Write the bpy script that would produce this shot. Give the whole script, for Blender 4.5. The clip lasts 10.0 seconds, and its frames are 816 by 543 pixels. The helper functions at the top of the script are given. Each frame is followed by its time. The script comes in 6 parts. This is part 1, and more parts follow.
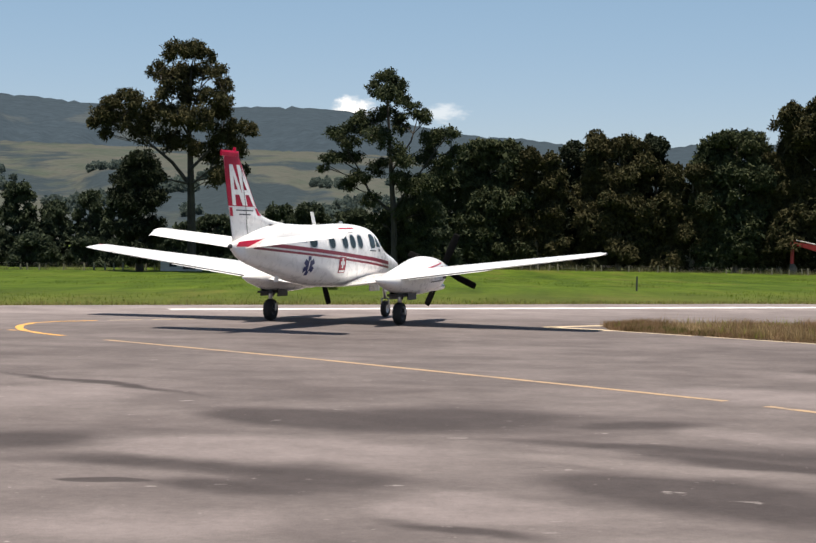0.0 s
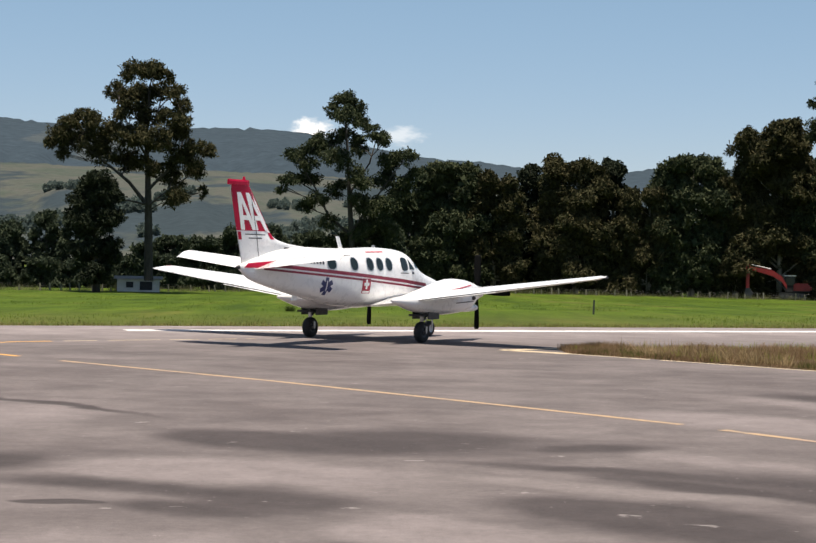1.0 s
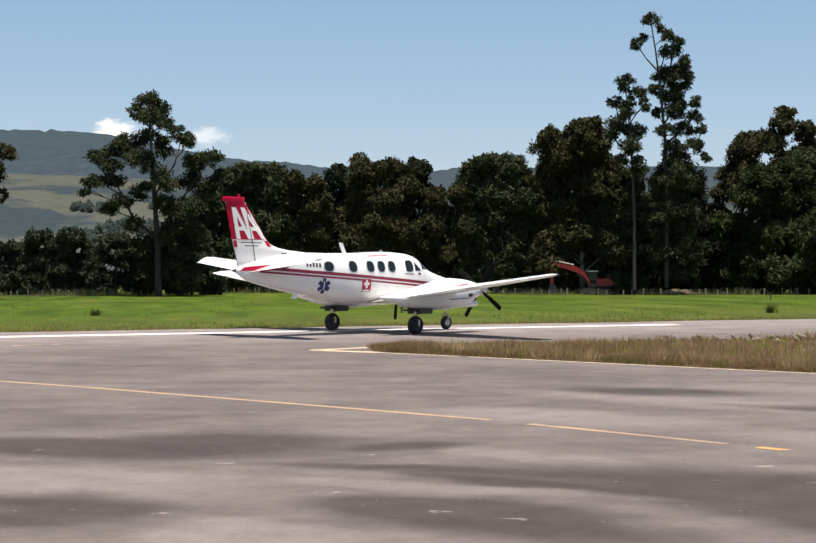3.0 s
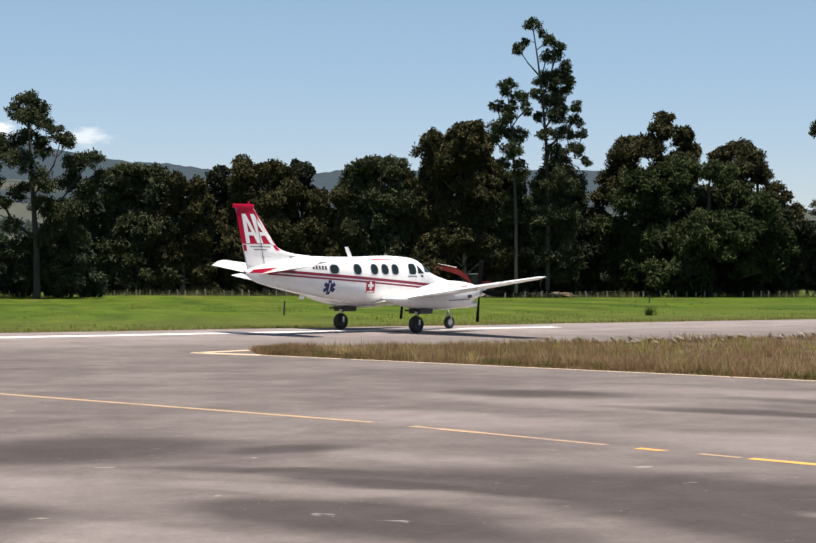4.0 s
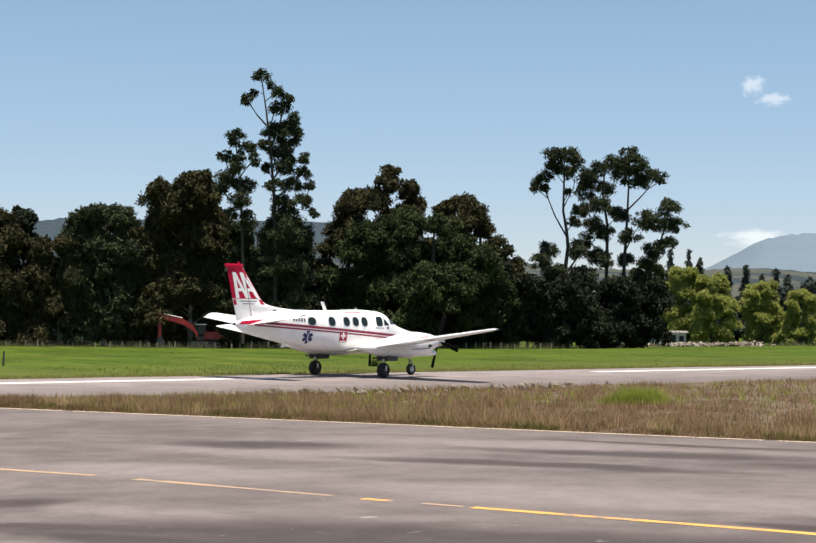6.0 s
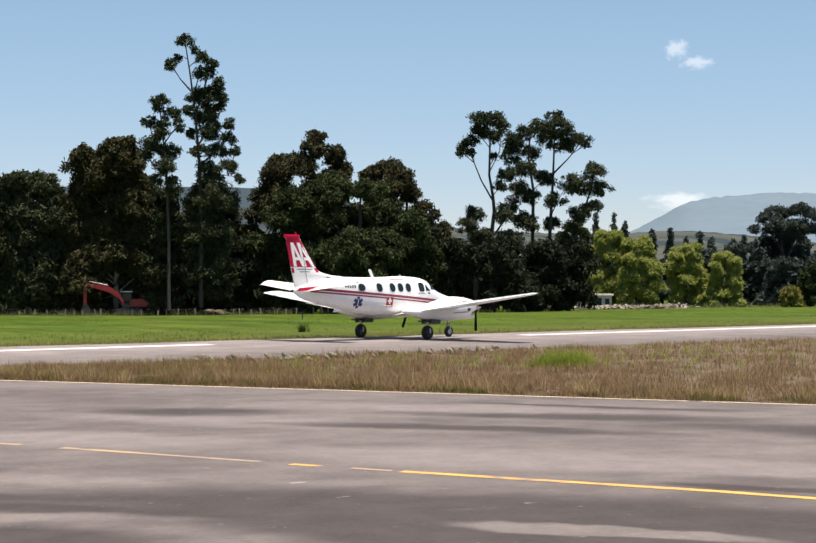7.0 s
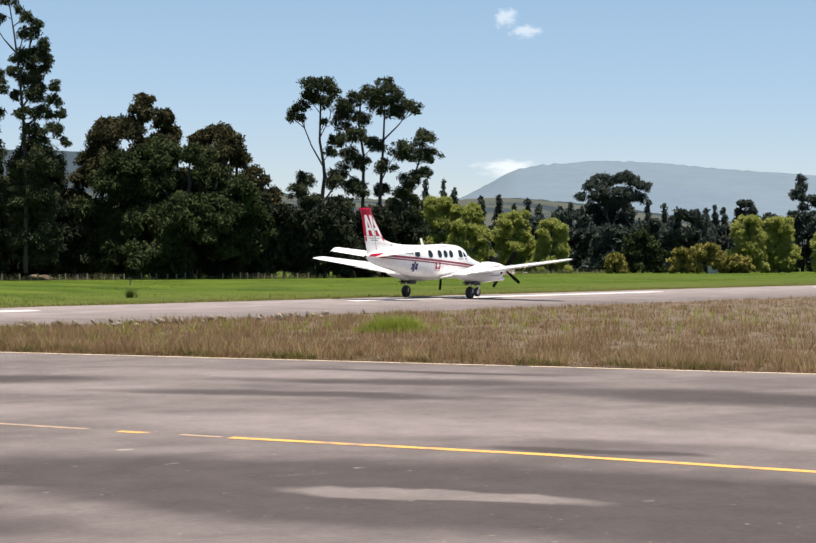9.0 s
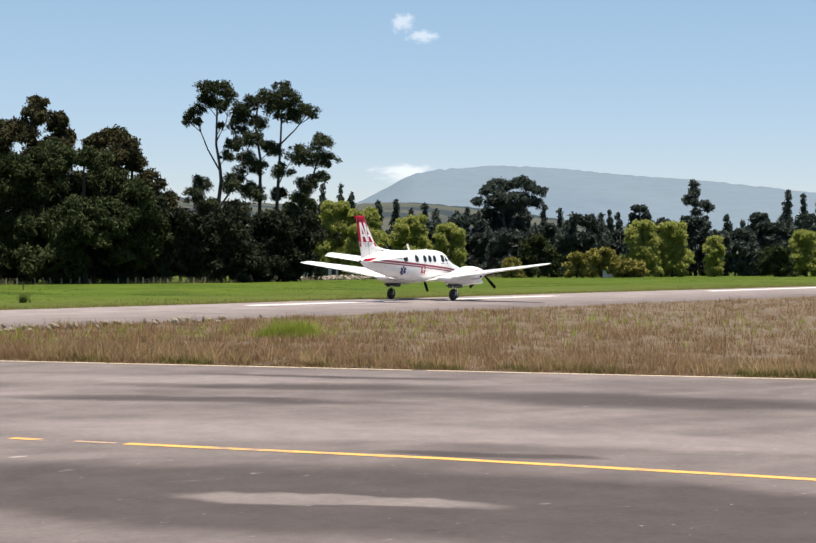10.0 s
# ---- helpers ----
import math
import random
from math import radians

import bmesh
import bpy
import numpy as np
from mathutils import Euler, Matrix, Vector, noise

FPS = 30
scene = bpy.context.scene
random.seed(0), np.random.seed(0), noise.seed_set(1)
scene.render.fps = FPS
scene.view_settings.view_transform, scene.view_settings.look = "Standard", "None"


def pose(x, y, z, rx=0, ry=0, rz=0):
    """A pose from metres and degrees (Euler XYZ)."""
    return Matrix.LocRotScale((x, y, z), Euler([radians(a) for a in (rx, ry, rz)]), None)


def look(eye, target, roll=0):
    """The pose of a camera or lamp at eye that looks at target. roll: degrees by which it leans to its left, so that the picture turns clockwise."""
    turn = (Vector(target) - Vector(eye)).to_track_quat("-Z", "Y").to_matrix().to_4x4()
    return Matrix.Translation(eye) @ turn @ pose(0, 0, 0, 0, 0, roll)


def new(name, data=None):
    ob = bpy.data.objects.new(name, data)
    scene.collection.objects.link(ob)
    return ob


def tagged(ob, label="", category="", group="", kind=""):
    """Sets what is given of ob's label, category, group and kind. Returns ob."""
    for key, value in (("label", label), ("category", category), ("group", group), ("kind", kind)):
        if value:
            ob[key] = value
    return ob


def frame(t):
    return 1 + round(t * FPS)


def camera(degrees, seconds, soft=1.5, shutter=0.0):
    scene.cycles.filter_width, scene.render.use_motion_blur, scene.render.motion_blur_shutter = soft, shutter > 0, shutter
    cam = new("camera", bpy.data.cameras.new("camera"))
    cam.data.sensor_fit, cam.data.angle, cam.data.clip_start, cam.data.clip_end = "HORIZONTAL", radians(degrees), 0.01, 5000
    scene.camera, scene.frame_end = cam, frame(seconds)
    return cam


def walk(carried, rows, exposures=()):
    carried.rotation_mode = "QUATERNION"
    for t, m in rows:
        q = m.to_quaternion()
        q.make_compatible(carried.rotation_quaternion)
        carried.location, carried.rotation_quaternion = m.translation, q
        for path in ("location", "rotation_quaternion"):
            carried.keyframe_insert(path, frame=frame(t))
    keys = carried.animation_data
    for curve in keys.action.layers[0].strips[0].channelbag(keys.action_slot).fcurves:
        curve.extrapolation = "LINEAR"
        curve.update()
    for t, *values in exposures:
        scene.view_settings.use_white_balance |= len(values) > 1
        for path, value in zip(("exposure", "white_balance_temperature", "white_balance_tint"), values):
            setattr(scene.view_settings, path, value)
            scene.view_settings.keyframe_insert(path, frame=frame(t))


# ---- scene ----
EYE = 2.4
cam = camera(27.88, 10.0, soft=1.5)
# seconds, yaw, pitch, lean to the left: a panning camera held at one spot
PAN = [
    (0, 0.416, -1.214, 0.789),
    (0.5, -0.095, -0.934, 0.709),
    (1, -1.046, -0.416, 1.138),
    (1.5, -3.037, 0.141, 0.157),
    (2, -5.027, 0.045, 0.709),
    (3.5, -9.406, -0.449, -0.017),
    (4, -11.812, -0.223, 0.369),
    (4.5, -14.496, 0.567, 0.332),
    (5, -17.431, 1.578, 0.556),
    (5.5, -19.689, 1.939, 0.850),
    (7, -23.844, 0.433, 0.170),
    (7.5, -25.286, -0.001, 0.439),
    (8, -26.753, -0.293, 0.323),
    (8.5, -28.141, -0.570, 0.104),
    (9, -29.766, -0.731, 0.356),
    (9.5, -31.446, -0.716, 0.192),
    (10, -33.345, -0.553, 0.364),
]
walk(cam, [(t, pose(0, 0, EYE, 90 + p, 0, y) @ pose(0, 0, 0, 0, 0, r)) for t, y, p, r in PAN],
     [(0.0, 0.55, 6900, 11), (2.0, 0.62, 6900, 11), (4.5, 0.71, 6900, 11), (7.0, 0.77, 6900, 11), (10.0, 0.8, 6900, 11)])

# ---- world, sun, exposure ----
SUN_EL, SUN_AZ = 82.0, 172.0        # degrees up; degrees clockwise from +y
world = bpy.data.worlds.new("world")
scene.world = world
world.use_nodes = True
wn, wl = world.node_tree.nodes, world.node_tree.links
sky = wn.new("ShaderNodeTexSky")
sky.sky_type, sky.sun_disc = "NISHITA", False
sky.sun_elevation, sky.sun_rotation = radians(SUN_EL), radians(SUN_AZ)
sky.altitude, sky.air_density, sky.dust_density, sky.ozone_density = 2100, 0.95, 0.9, 1.0
# clear tropical highland air: a little more cyan aloft, milky towards the horizon
wtc, wsep, wmr, tint, tone = wn.new("ShaderNodeTexCoord"), wn.new("ShaderNodeSeparateXYZ"), wn.new("ShaderNodeMapRange"), wn.new("ShaderNodeMix"), wn.new("ShaderNodeMix")
wmr.interpolation_type = "SMOOTHSTEP"
wmr.inputs[1].default_value, wmr.inputs[2].default_value = -0.02, 0.22
tint.data_type = tone.data_type = "RGBA"
tone.blend_type = "MULTIPLY"
tint.inputs[6].default_value, tint.inputs[7].default_value = (0.86, 0.82, 0.92, 1), (1.15, 1.21, 1.13, 1)
tone.inputs[0].default_value = 1.0
wl.new(wtc.outputs["Generated"], wsep.inputs[0])
wl.new(wsep.outputs[2], wmr.inputs[0])
wl.new(wmr.outputs[0], tint.inputs[0])
wl.new(sky.outputs[0], tone.inputs[6])
wl.new(tint.outputs[2], tone.inputs[7])
wl.new(tone.outputs[2], wn["Background"].inputs[0])
wn["Background"].inputs[1].default_value = 0.075

sun = new("sun", bpy.data.lights.new("sun", "SUN"))
sun.data.energy, sun.data.angle, sun.data.color = 5.0, radians(0.55), (1.0, 0.93, 0.84)
sa, se = radians(SUN_AZ), radians(SUN_EL)
sun.matrix_world = look((60 * math.sin(sa) * math.cos(se), 60 * math.cos(sa) * math.cos(se), 60 * math.sin(se)), (0, 0, 0))


# ---- materials ----
def ramp(nt, fac, stops):
    r = nt.nodes.new("ShaderNodeValToRGB")
    el = r.color_ramp.elements
    while len(el) < len(stops):
        el.new(0.5)
    for e, (p, c) in zip(el, stops):
        e.position, e.color = p, (*c, 1) if len(c) == 3 else c
    nt.links.new(fac, r.inputs[0])
    return r.outputs[0]


def mixc(nt, fac, a, b, mode="MIX"):
    m = nt.nodes.new("ShaderNodeMix")
    m.data_type, m.blend_type = "RGBA", mode
    for sock, v in ((m.inputs[0], fac), (m.inputs[6], a), (m.inputs[7], b)):
        if hasattr(v, "links"):
            nt.links.new(v, sock)
        elif isinstance(v, (int, float)):
            sock.default_value = v
        else:
            sock.default_value = (*v, 1)
    return m.outputs[2]


def noise_tex(nt, scale, detail=5, rough=0.6, stretch=(1, 1, 1), turn=0, space="Object", dist=0.0):
    tc, mp, n = nt.nodes.new("ShaderNodeTexCoord"), nt.nodes.new("ShaderNodeMapping"), nt.nodes.new("ShaderNodeTexNoise")
    mp.inputs["Scale"].default_value, mp.inputs["Rotation"].default_value = stretch, (0, 0, radians(turn))
    nt.links.new(tc.outputs[space], mp.inputs[0])
    nt.links.new(mp.outputs[0], n.inputs[0])
    n.inputs["Scale"].default_value, n.inputs["Detail"].default_value, n.inputs["Roughness"].default_value = scale, detail, rough
    n.inputs["Distortion"].default_value = dist
    return n.outputs[0]


def bump(nt, bsdf, height, strength, dist):
    b = nt.nodes.new("ShaderNodeBump")
    b.inputs["Strength"].default_value, b.inputs["Distance"].default_value = strength, dist
    nt.links.new(height, b.inputs["Height"])
    nt.links.new(b.outputs[0], bsdf.inputs["Normal"])


def base(name):
    m = bpy.data.materials.new(name)
    m.use_nodes = True
    return m, m.node_tree, m.node_tree.nodes["Principled BSDF"]


def paint(name, col, rough=0.35, dirt=0.15, scale=1.5, metal=0.0, coat=0.0):
    """Painted or metal surface with faint large stains and fine grain."""
    m, nt, b = base(name)
    n = noise_tex(nt, scale, 6, 0.65)
    c = mixc(nt, ramp(nt, n, [(0.42, (0, 0, 0)), (0.75, (1, 1, 1))]), col, tuple(v * (1 - dirt * 2) for v in col))
    nt.links.new(c, b.inputs["Base Color"])
    nt.links.new(ramp(nt, noise_tex(nt, scale * 8), [(0.3, (rough * 0.8,) * 3), (0.7, (min(1, rough * 1.3),) * 3)]), b.inputs["Roughness"])
    b.inputs["Metallic"].default_value, b.inputs["Coat Weight"].default_value = metal, coat
    return m


def marking_mat(name, col, wear):
    """Road paint worn through to the asphalt in places."""
    m, nt, b = base(name)
    n, n2 = noise_tex(nt, 1.3, 7, 0.75), noise_tex(nt, 14, 4, 0.7)
    c = mixc(nt, ramp(nt, n, [(wear, (1, 1, 1)), (wear + 0.16, (0, 0, 0))]), col, (0.16, 0.14, 0.13))
    c = mixc(nt, 0.3, c, ramp(nt, n2, [(0.3, (0.3,) * 3), (0.7, (0.7,) * 3)]), "OVERLAY")
    nt.links.new(c, b.inputs["Base Color"])
    b.inputs["Roughness"].default_value = 0.85
    return m


def leaf_mat(name, dark, light, warm, tr=0.25):
    m, nt, b = base(name)
    g = nt.nodes.new("ShaderNodeNewGeometry")
    c = ramp(nt, g.outputs["Random Per Island"], [(0.0, dark), (0.55, light), (0.9, warm), (1.0, light)])
    n = noise_tex(nt, 0.35, 3)
    c = mixc(nt, ramp(nt, n, [(0.4, (0, 0, 0)), (0.65, (1, 1, 1))]), c, warm)
    c2 = mixc(nt, 0.6, ramp(nt, g.outputs["Random Per Island"], [(0.0, dark), (0.55, light), (0.9, warm), (1.0, light)]), c)
    nt.links.new(c2, b.inputs["Base Color"])
    b.inputs["Roughness"].default_value, b.inputs["Specular IOR Level"].default_value = 0.8, 0.08
    t = nt.nodes.new("ShaderNodeBsdfTranslucent")
    nt.links.new(c2, t.inputs[0])
    mx = nt.nodes.new("ShaderNodeMixShader")
    mx.inputs[0].default_value = tr
    nt.links.new(b.outputs[0], mx.inputs[1])
    nt.links.new(t.outputs[0], mx.inputs[2])
    nt.links.new(mx.outputs[0], nt.nodes["Material Output"].inputs[0])
    return m


def bark_mat(name, a, bcol):
    m, nt, b = base(name)
    n = noise_tex(nt, 3.0, 6, 0.7, (1, 1, 0.15))
    nt.links.new(ramp(nt, n, [(0.35, a), (0.65, bcol)]), b.inputs["Base Color"])
    b.inputs["Roughness"].default_value = 0.9
    bump(nt, b, n, 0.6, 0.05)
    return m


def stain_mask(nt, x, y, rx, ry, turn, warp, soft=0.15):
    """A worn patch with an uneven outline at a place on the pavement: 1 inside, 0 outside."""
    tc = nt.nodes.new("ShaderNodeTexCoord")
    add = nt.nodes.new("ShaderNodeVectorMath")
    add.operation = "ADD"
    nt.links.new(tc.outputs["Object"], add.inputs[0])
    nt.links.new(warp, add.inputs[1])
    mp = nt.nodes.new("ShaderNodeMapping")
    mp.vector_type = "TEXTURE"
    mp.inputs["Location"].default_value = (x, y, 0)
    mp.inputs["Rotation"].default_value = (0, 0, radians(turn))
    mp.inputs["Scale"].default_value = (rx, ry, 1)
    nt.links.new(add.outputs[0], mp.inputs[0])
    ln = nt.nodes.new("ShaderNodeVectorMath")
    ln.operation = "LENGTH"
    nt.links.new(mp.outputs[0], ln.inputs[0])
    mr = nt.nodes.new("ShaderNodeMapRange")
    mr.interpolation_type = "SMOOTHSTEP"
    for i, v in ((1, 1 + soft), (2, 1 - soft), (3, 0), (4, 1)):
        mr.inputs[i].default_value = v
    nt.links.new(ln.outputs["Value"], mr.inputs[0])
    return mr.outputs[0]


def asphalt_mat():
    m, nt, b = base("asphalt")
    wn_ = nt.nodes.new("ShaderNodeTexNoise")
    wn_.inputs["Scale"].default_value, wn_.inputs["Detail"].default_value = 0.55, 4
    tc = nt.nodes.new("ShaderNodeTexCoord")
    nt.links.new(tc.outputs["Object"], wn_.inputs[0])
    ma = nt.nodes.new("ShaderNodeVectorMath")
    ma.operation = "MULTIPLY_ADD"
    ma.inputs[1].default_value, ma.inputs[2].default_value = (1.3, 1.3, 0), (-0.65, -0.65, 0)
    nt.links.new(wn_.outputs["Color"], ma.inputs[0])
    warp = ma.outputs[0]
    big = noise_tex(nt, 0.22, 5, 0.5)
    mid = noise_tex(nt, 0.55, 5, 0.5, (0.7, 1.2, 1), 47, dist=0.5)
    fine = noise_tex(nt, 60, 3, 0.7)
    grit = noise_tex(nt, 9, 5, 0.75)
    col = ramp(nt, big, [(0.34, (0.094, 0.081, 0.078)), (0.5, (0.123, 0.108, 0.104)), (0.64, (0.149, 0.130, 0.125))])
    col = mixc(nt, 0.5, col, ramp(nt, mid, [(0.36, (0.082, 0.071, 0.069)), (0.62, (0.149, 0.130, 0.125))]))
    # the runway's own, paler surfacing
    tc2, rot, sep, mr = nt.nodes.new("ShaderNodeTexCoord"), nt.nodes.new("ShaderNodeMapping"), nt.nodes.new("ShaderNodeSeparateXYZ"), nt.nodes.new("ShaderNodeMapRange")
    rot.inputs["Rotation"].default_value = (0, 0, -math.atan(0.3805))
    nt.links.new(tc2.outputs["Object"], rot.inputs[0])
    nt.links.new(rot.outputs[0], sep.inputs[0])
    nt.links.new(sep.outputs[1], mr.inputs[0])
    for i, v in ((1, 41.6), (2, 50.1), (3, 0.0), (4, 0.85)):
        mr.inputs[i].default_value = v
    col = mixc(nt, mr.outputs[0], col, ramp(nt, mid, [(0.35, (0.176, 0.154, 0.149)), (0.65, (0.243, 0.214, 0.207))]))
    for rows, share, tint in ((BLEACHED, 0.85, (0.176, 0.154, 0.149)), (STAINED, 0.9, (0.05, 0.043, 0.042))):
        for x, y, rx, ry, turn, soft in rows:
            if tint[0] > 0.1 and ry < 0.4:
                continue
            a = nt.nodes.new("ShaderNodeMath")
            a.operation = "MULTIPLY"
            a.inputs[1].default_value = share
            nt.links.new(stain_mask(nt, x, y, rx, ry, turn, warp, soft), a.inputs[0])
            col = mixc(nt, a.outputs[0], col, tint)
    # narrow scraped strips
    for x, y, rx, ry, turn, soft in BLEACHED:
        if ry < 0.4:
            a = nt.nodes.new("ShaderNodeMath")
            a.operation = "MULTIPLY"
            a.inputs[1].default_value = 0.75
            nt.links.new(stain_mask(nt, x, y, rx, ry, turn, warp, soft), a.inputs[0])
            col = mixc(nt, a.outputs[0], col, (0.168, 0.148, 0.141))
    # pale flecks and short scratches, dark hairline seams
    fl = noise_tex(nt, 1.1, 8, 0.72, (0.7, 1.3, 1), 47)
    col = mixc(nt, ramp(nt, fl, [(0.67, (0, 0, 0)), (0.71, (0.4, 0.4, 0.4))]), col, (0.3, 0.275, 0.262))
    col = mixc(nt, ramp(nt, fl, [(0.31, (0.5, 0.5, 0.5)), (0.35, (0, 0, 0))]), col, (0.07, 0.062, 0.06))
    f2 = noise_tex(nt, 2.6, 5, 0.6, (0.55, 1.5, 1), 45)
    col = mixc(nt, ramp(nt, f2, [(0.685, (0, 0, 0)), (0.715, (0.5, 0.5, 0.5))]), col, (0.36, 0.33, 0.315))
    f3 = noise_tex(nt, 9.0, 3, 0.6, (0.6, 1.3, 1), 45)
    col = mixc(nt, ramp(nt, f3, [(0.7, (0, 0, 0)), (0.73, (0.6, 0.6, 0.6))]), col, (0.34, 0.31, 0.295))
    col = mixc(nt, 0.35, col, ramp(nt, noise_tex(nt, 1.7, 4, 0.55), [(0.32, (0.35,) * 3), (0.68, (0.65,) * 3)]), "OVERLAY")
    col = mixc(nt, 0.4, col, ramp(nt, grit, [(0.3, (0.35, 0.35, 0.35)), (0.7, (0.7, 0.69, 0.68))]), "OVERLAY")
    col = mixc(nt, 0.38, col, ramp(nt, fine, [(0.3, (0.3, 0.3, 0.3)), (0.7, (0.75, 0.75, 0.75))]), "OVERLAY")
    col = mixc(nt, 1.0, col, (1.0, 0.995, 1.015), "MULTIPLY")
    nt.links.new(col, b.inputs["Base Color"])
    b.inputs["Roughness"].default_value = 0.85
    b.inputs["Specular IOR Level"].default_value = 0.12
    bump(nt, b, grit, 0.35, 0.02)
    return m


def field_mat():
    m, nt, b = base("meadow")
    n1, n2, n3 = noise_tex(nt, 0.06, 4), noise_tex(nt, 0.7, 6, 0.7), noise_tex(nt, 8, 4, 0.7)
    c = ramp(nt, n1, [(0.36, (0.042, 0.068, 0.01)), (0.5, (0.088, 0.12, 0.017)), (0.64, (0.12, 0.14, 0.024))])
    c = mixc(nt, 0.5, c, ramp(nt, n2, [(0.36, (0.022, 0.04, 0.008)), (0.5, (0.07, 0.124, 0.014)), (0.64, (0.135, 0.155, 0.03))]))
    c = mixc(nt, 0.35, c, ramp(nt, noise_tex(nt, 0.2, 5, 0.65), [(0.4, (0.035, 0.058, 0.01)), (0.6, (0.11, 0.14, 0.022))]))
    c = mixc(nt, 0.55, c, ramp(nt, noise_tex(nt, 0.22, 5, 0.7, (1, 0.1, 1)), [(0.36, (0.035, 0.068, 0.008)), (0.48, (0.085, 0.13, 0.012)), (0.56, (0.1, 0.145, 0.018)), (0.66, (0.17, 0.15, 0.045))]))
    c = mixc(nt, 0.55, c, ramp(nt, noise_tex(nt, 0.5, 6, 0.75, (1, 0.16, 1), 20), [(0.36, (0.2, 0.22, 0.2)), (0.5, (0.48, 0.48, 0.45)), (0.66, (0.74, 0.7, 0.62))]), "OVERLAY")
    # drier along the runway
    tc, rot, sep, mr = nt.nodes.new("ShaderNodeTexCoord"), nt.nodes.new("ShaderNodeMapping"), nt.nodes.new("ShaderNodeSeparateXYZ"), nt.nodes.new("ShaderNodeMapRange")
    rot.inputs["Rotation"].default_value = (0, 0, -math.atan(0.3805))
    nt.links.new(tc.outputs["Object"], rot.inputs[0])
    nt.links.new(rot.outputs[0], sep.inputs[0])
    nt.links.new(sep.outputs[1], mr.inputs[0])
    for i, v in ((1, 54.6), (2, 84.1), (3, 0.7), (4, 0.0)):
        mr.inputs[i].default_value = v
    c = mixc(nt, mr.outputs[0], c, ramp(nt, n2, [(0.35, (0.085, 0.092, 0.024)), (0.7, (0.165, 0.145, 0.06))]))
    c = mixc(nt, 0.4, c, ramp(nt, n3, [(0.3, (0.3, 0.3, 0.3)), (0.7, (0.72, 0.72, 0.72))]), "OVERLAY")
    c = mixc(nt, 1.0, c, (0.66, 0.72, 0.58), "MULTIPLY")
    nt.links.new(c, b.inputs["Base Color"])
    b.inputs["Roughness"].default_value, b.inputs["Specular IOR Level"].default_value = 0.95, 0.1
    bump(nt, b, n2, 0.8, 0.15)
    return m


def hill_mat(name, forest, pasture, dry, fscale, cover, grain=0.35):
    m, nt, b = base(name)
    n1, n2 = noise_tex(nt, fscale, 7, 0.6, (1, 0.3, 2.5)), noise_tex(nt, fscale * 2.2, 6, 0.65, (1, 0.3, 2.5))
    c = ramp(nt, n2, [(0.35, pasture), (0.55, dry), (0.7, pasture)])
    c = mixc(nt, ramp(nt, n1, [(cover, (0, 0, 0)), (cover + 0.07, (1, 1, 1))]), c, forest)
    c = mixc(nt, grain, c, ramp(nt, noise_tex(nt, fscale * 14, 5, 0.7), [(0.3, (0.25,) * 3), (0.7, (0.75,) * 3)]), "OVERLAY")
    nt.links.new(c, b.inputs["Base Color"])
    b.inputs["Roughness"].default_value, b.inputs["Specular IOR Level"].default_value = 1.0, 0.0
    return m


def grass_mat(name, a, bcol, c3):
    m, nt, b = base(name)
    g = nt.nodes.new("ShaderNodeNewGeometry")
    c = ramp(nt, g.outputs["Random Per Island"], [(0.0, a), (0.5, bcol), (1.0, c3)])
    # tussocks differ: some straw-pale, some still greenish and dark
    c = mixc(nt, ramp(nt, noise_tex(nt, 0.3, 4), [(0.42, (0, 0, 0)), (0.62, (0.55, 0.55, 0.55))]), c, a)
    n = noise_tex(nt, 1.6, 4, 0.7)
    c = mixc(nt, ramp(nt, n, [(0.36, (0.5, 0.5, 0.5)), (0.48, (0, 0, 0))]), c, (a[0] * 0.55, a[1] * 0.68, a[2] * 0.5))
    c = mixc(nt, ramp(nt, n, [(0.56, (0, 0, 0)), (0.72, (0.2, 0.2, 0.2))]), c, tuple(min(0.6, v * 1.1) for v in c3))
    nt.links.new(c, b.inputs["Base Color"])
    b.inputs["Roughness"].default_value, b.inputs["Specular IOR Level"].default_value = 0.9, 0.1
    t = nt.nodes.new("ShaderNodeBsdfTranslucent")
    nt.links.new(c, t.inputs[0])
    mx = nt.nodes.new("ShaderNodeMixShader")
    mx.inputs[0].default_value = 0.45
    nt.links.new(b.outputs[0], mx.inputs[1])
    nt.links.new(t.outputs[0], mx.inputs[2])
    nt.links.new(mx.outputs[0], nt.nodes["Material Output"].inputs[0])
    return m


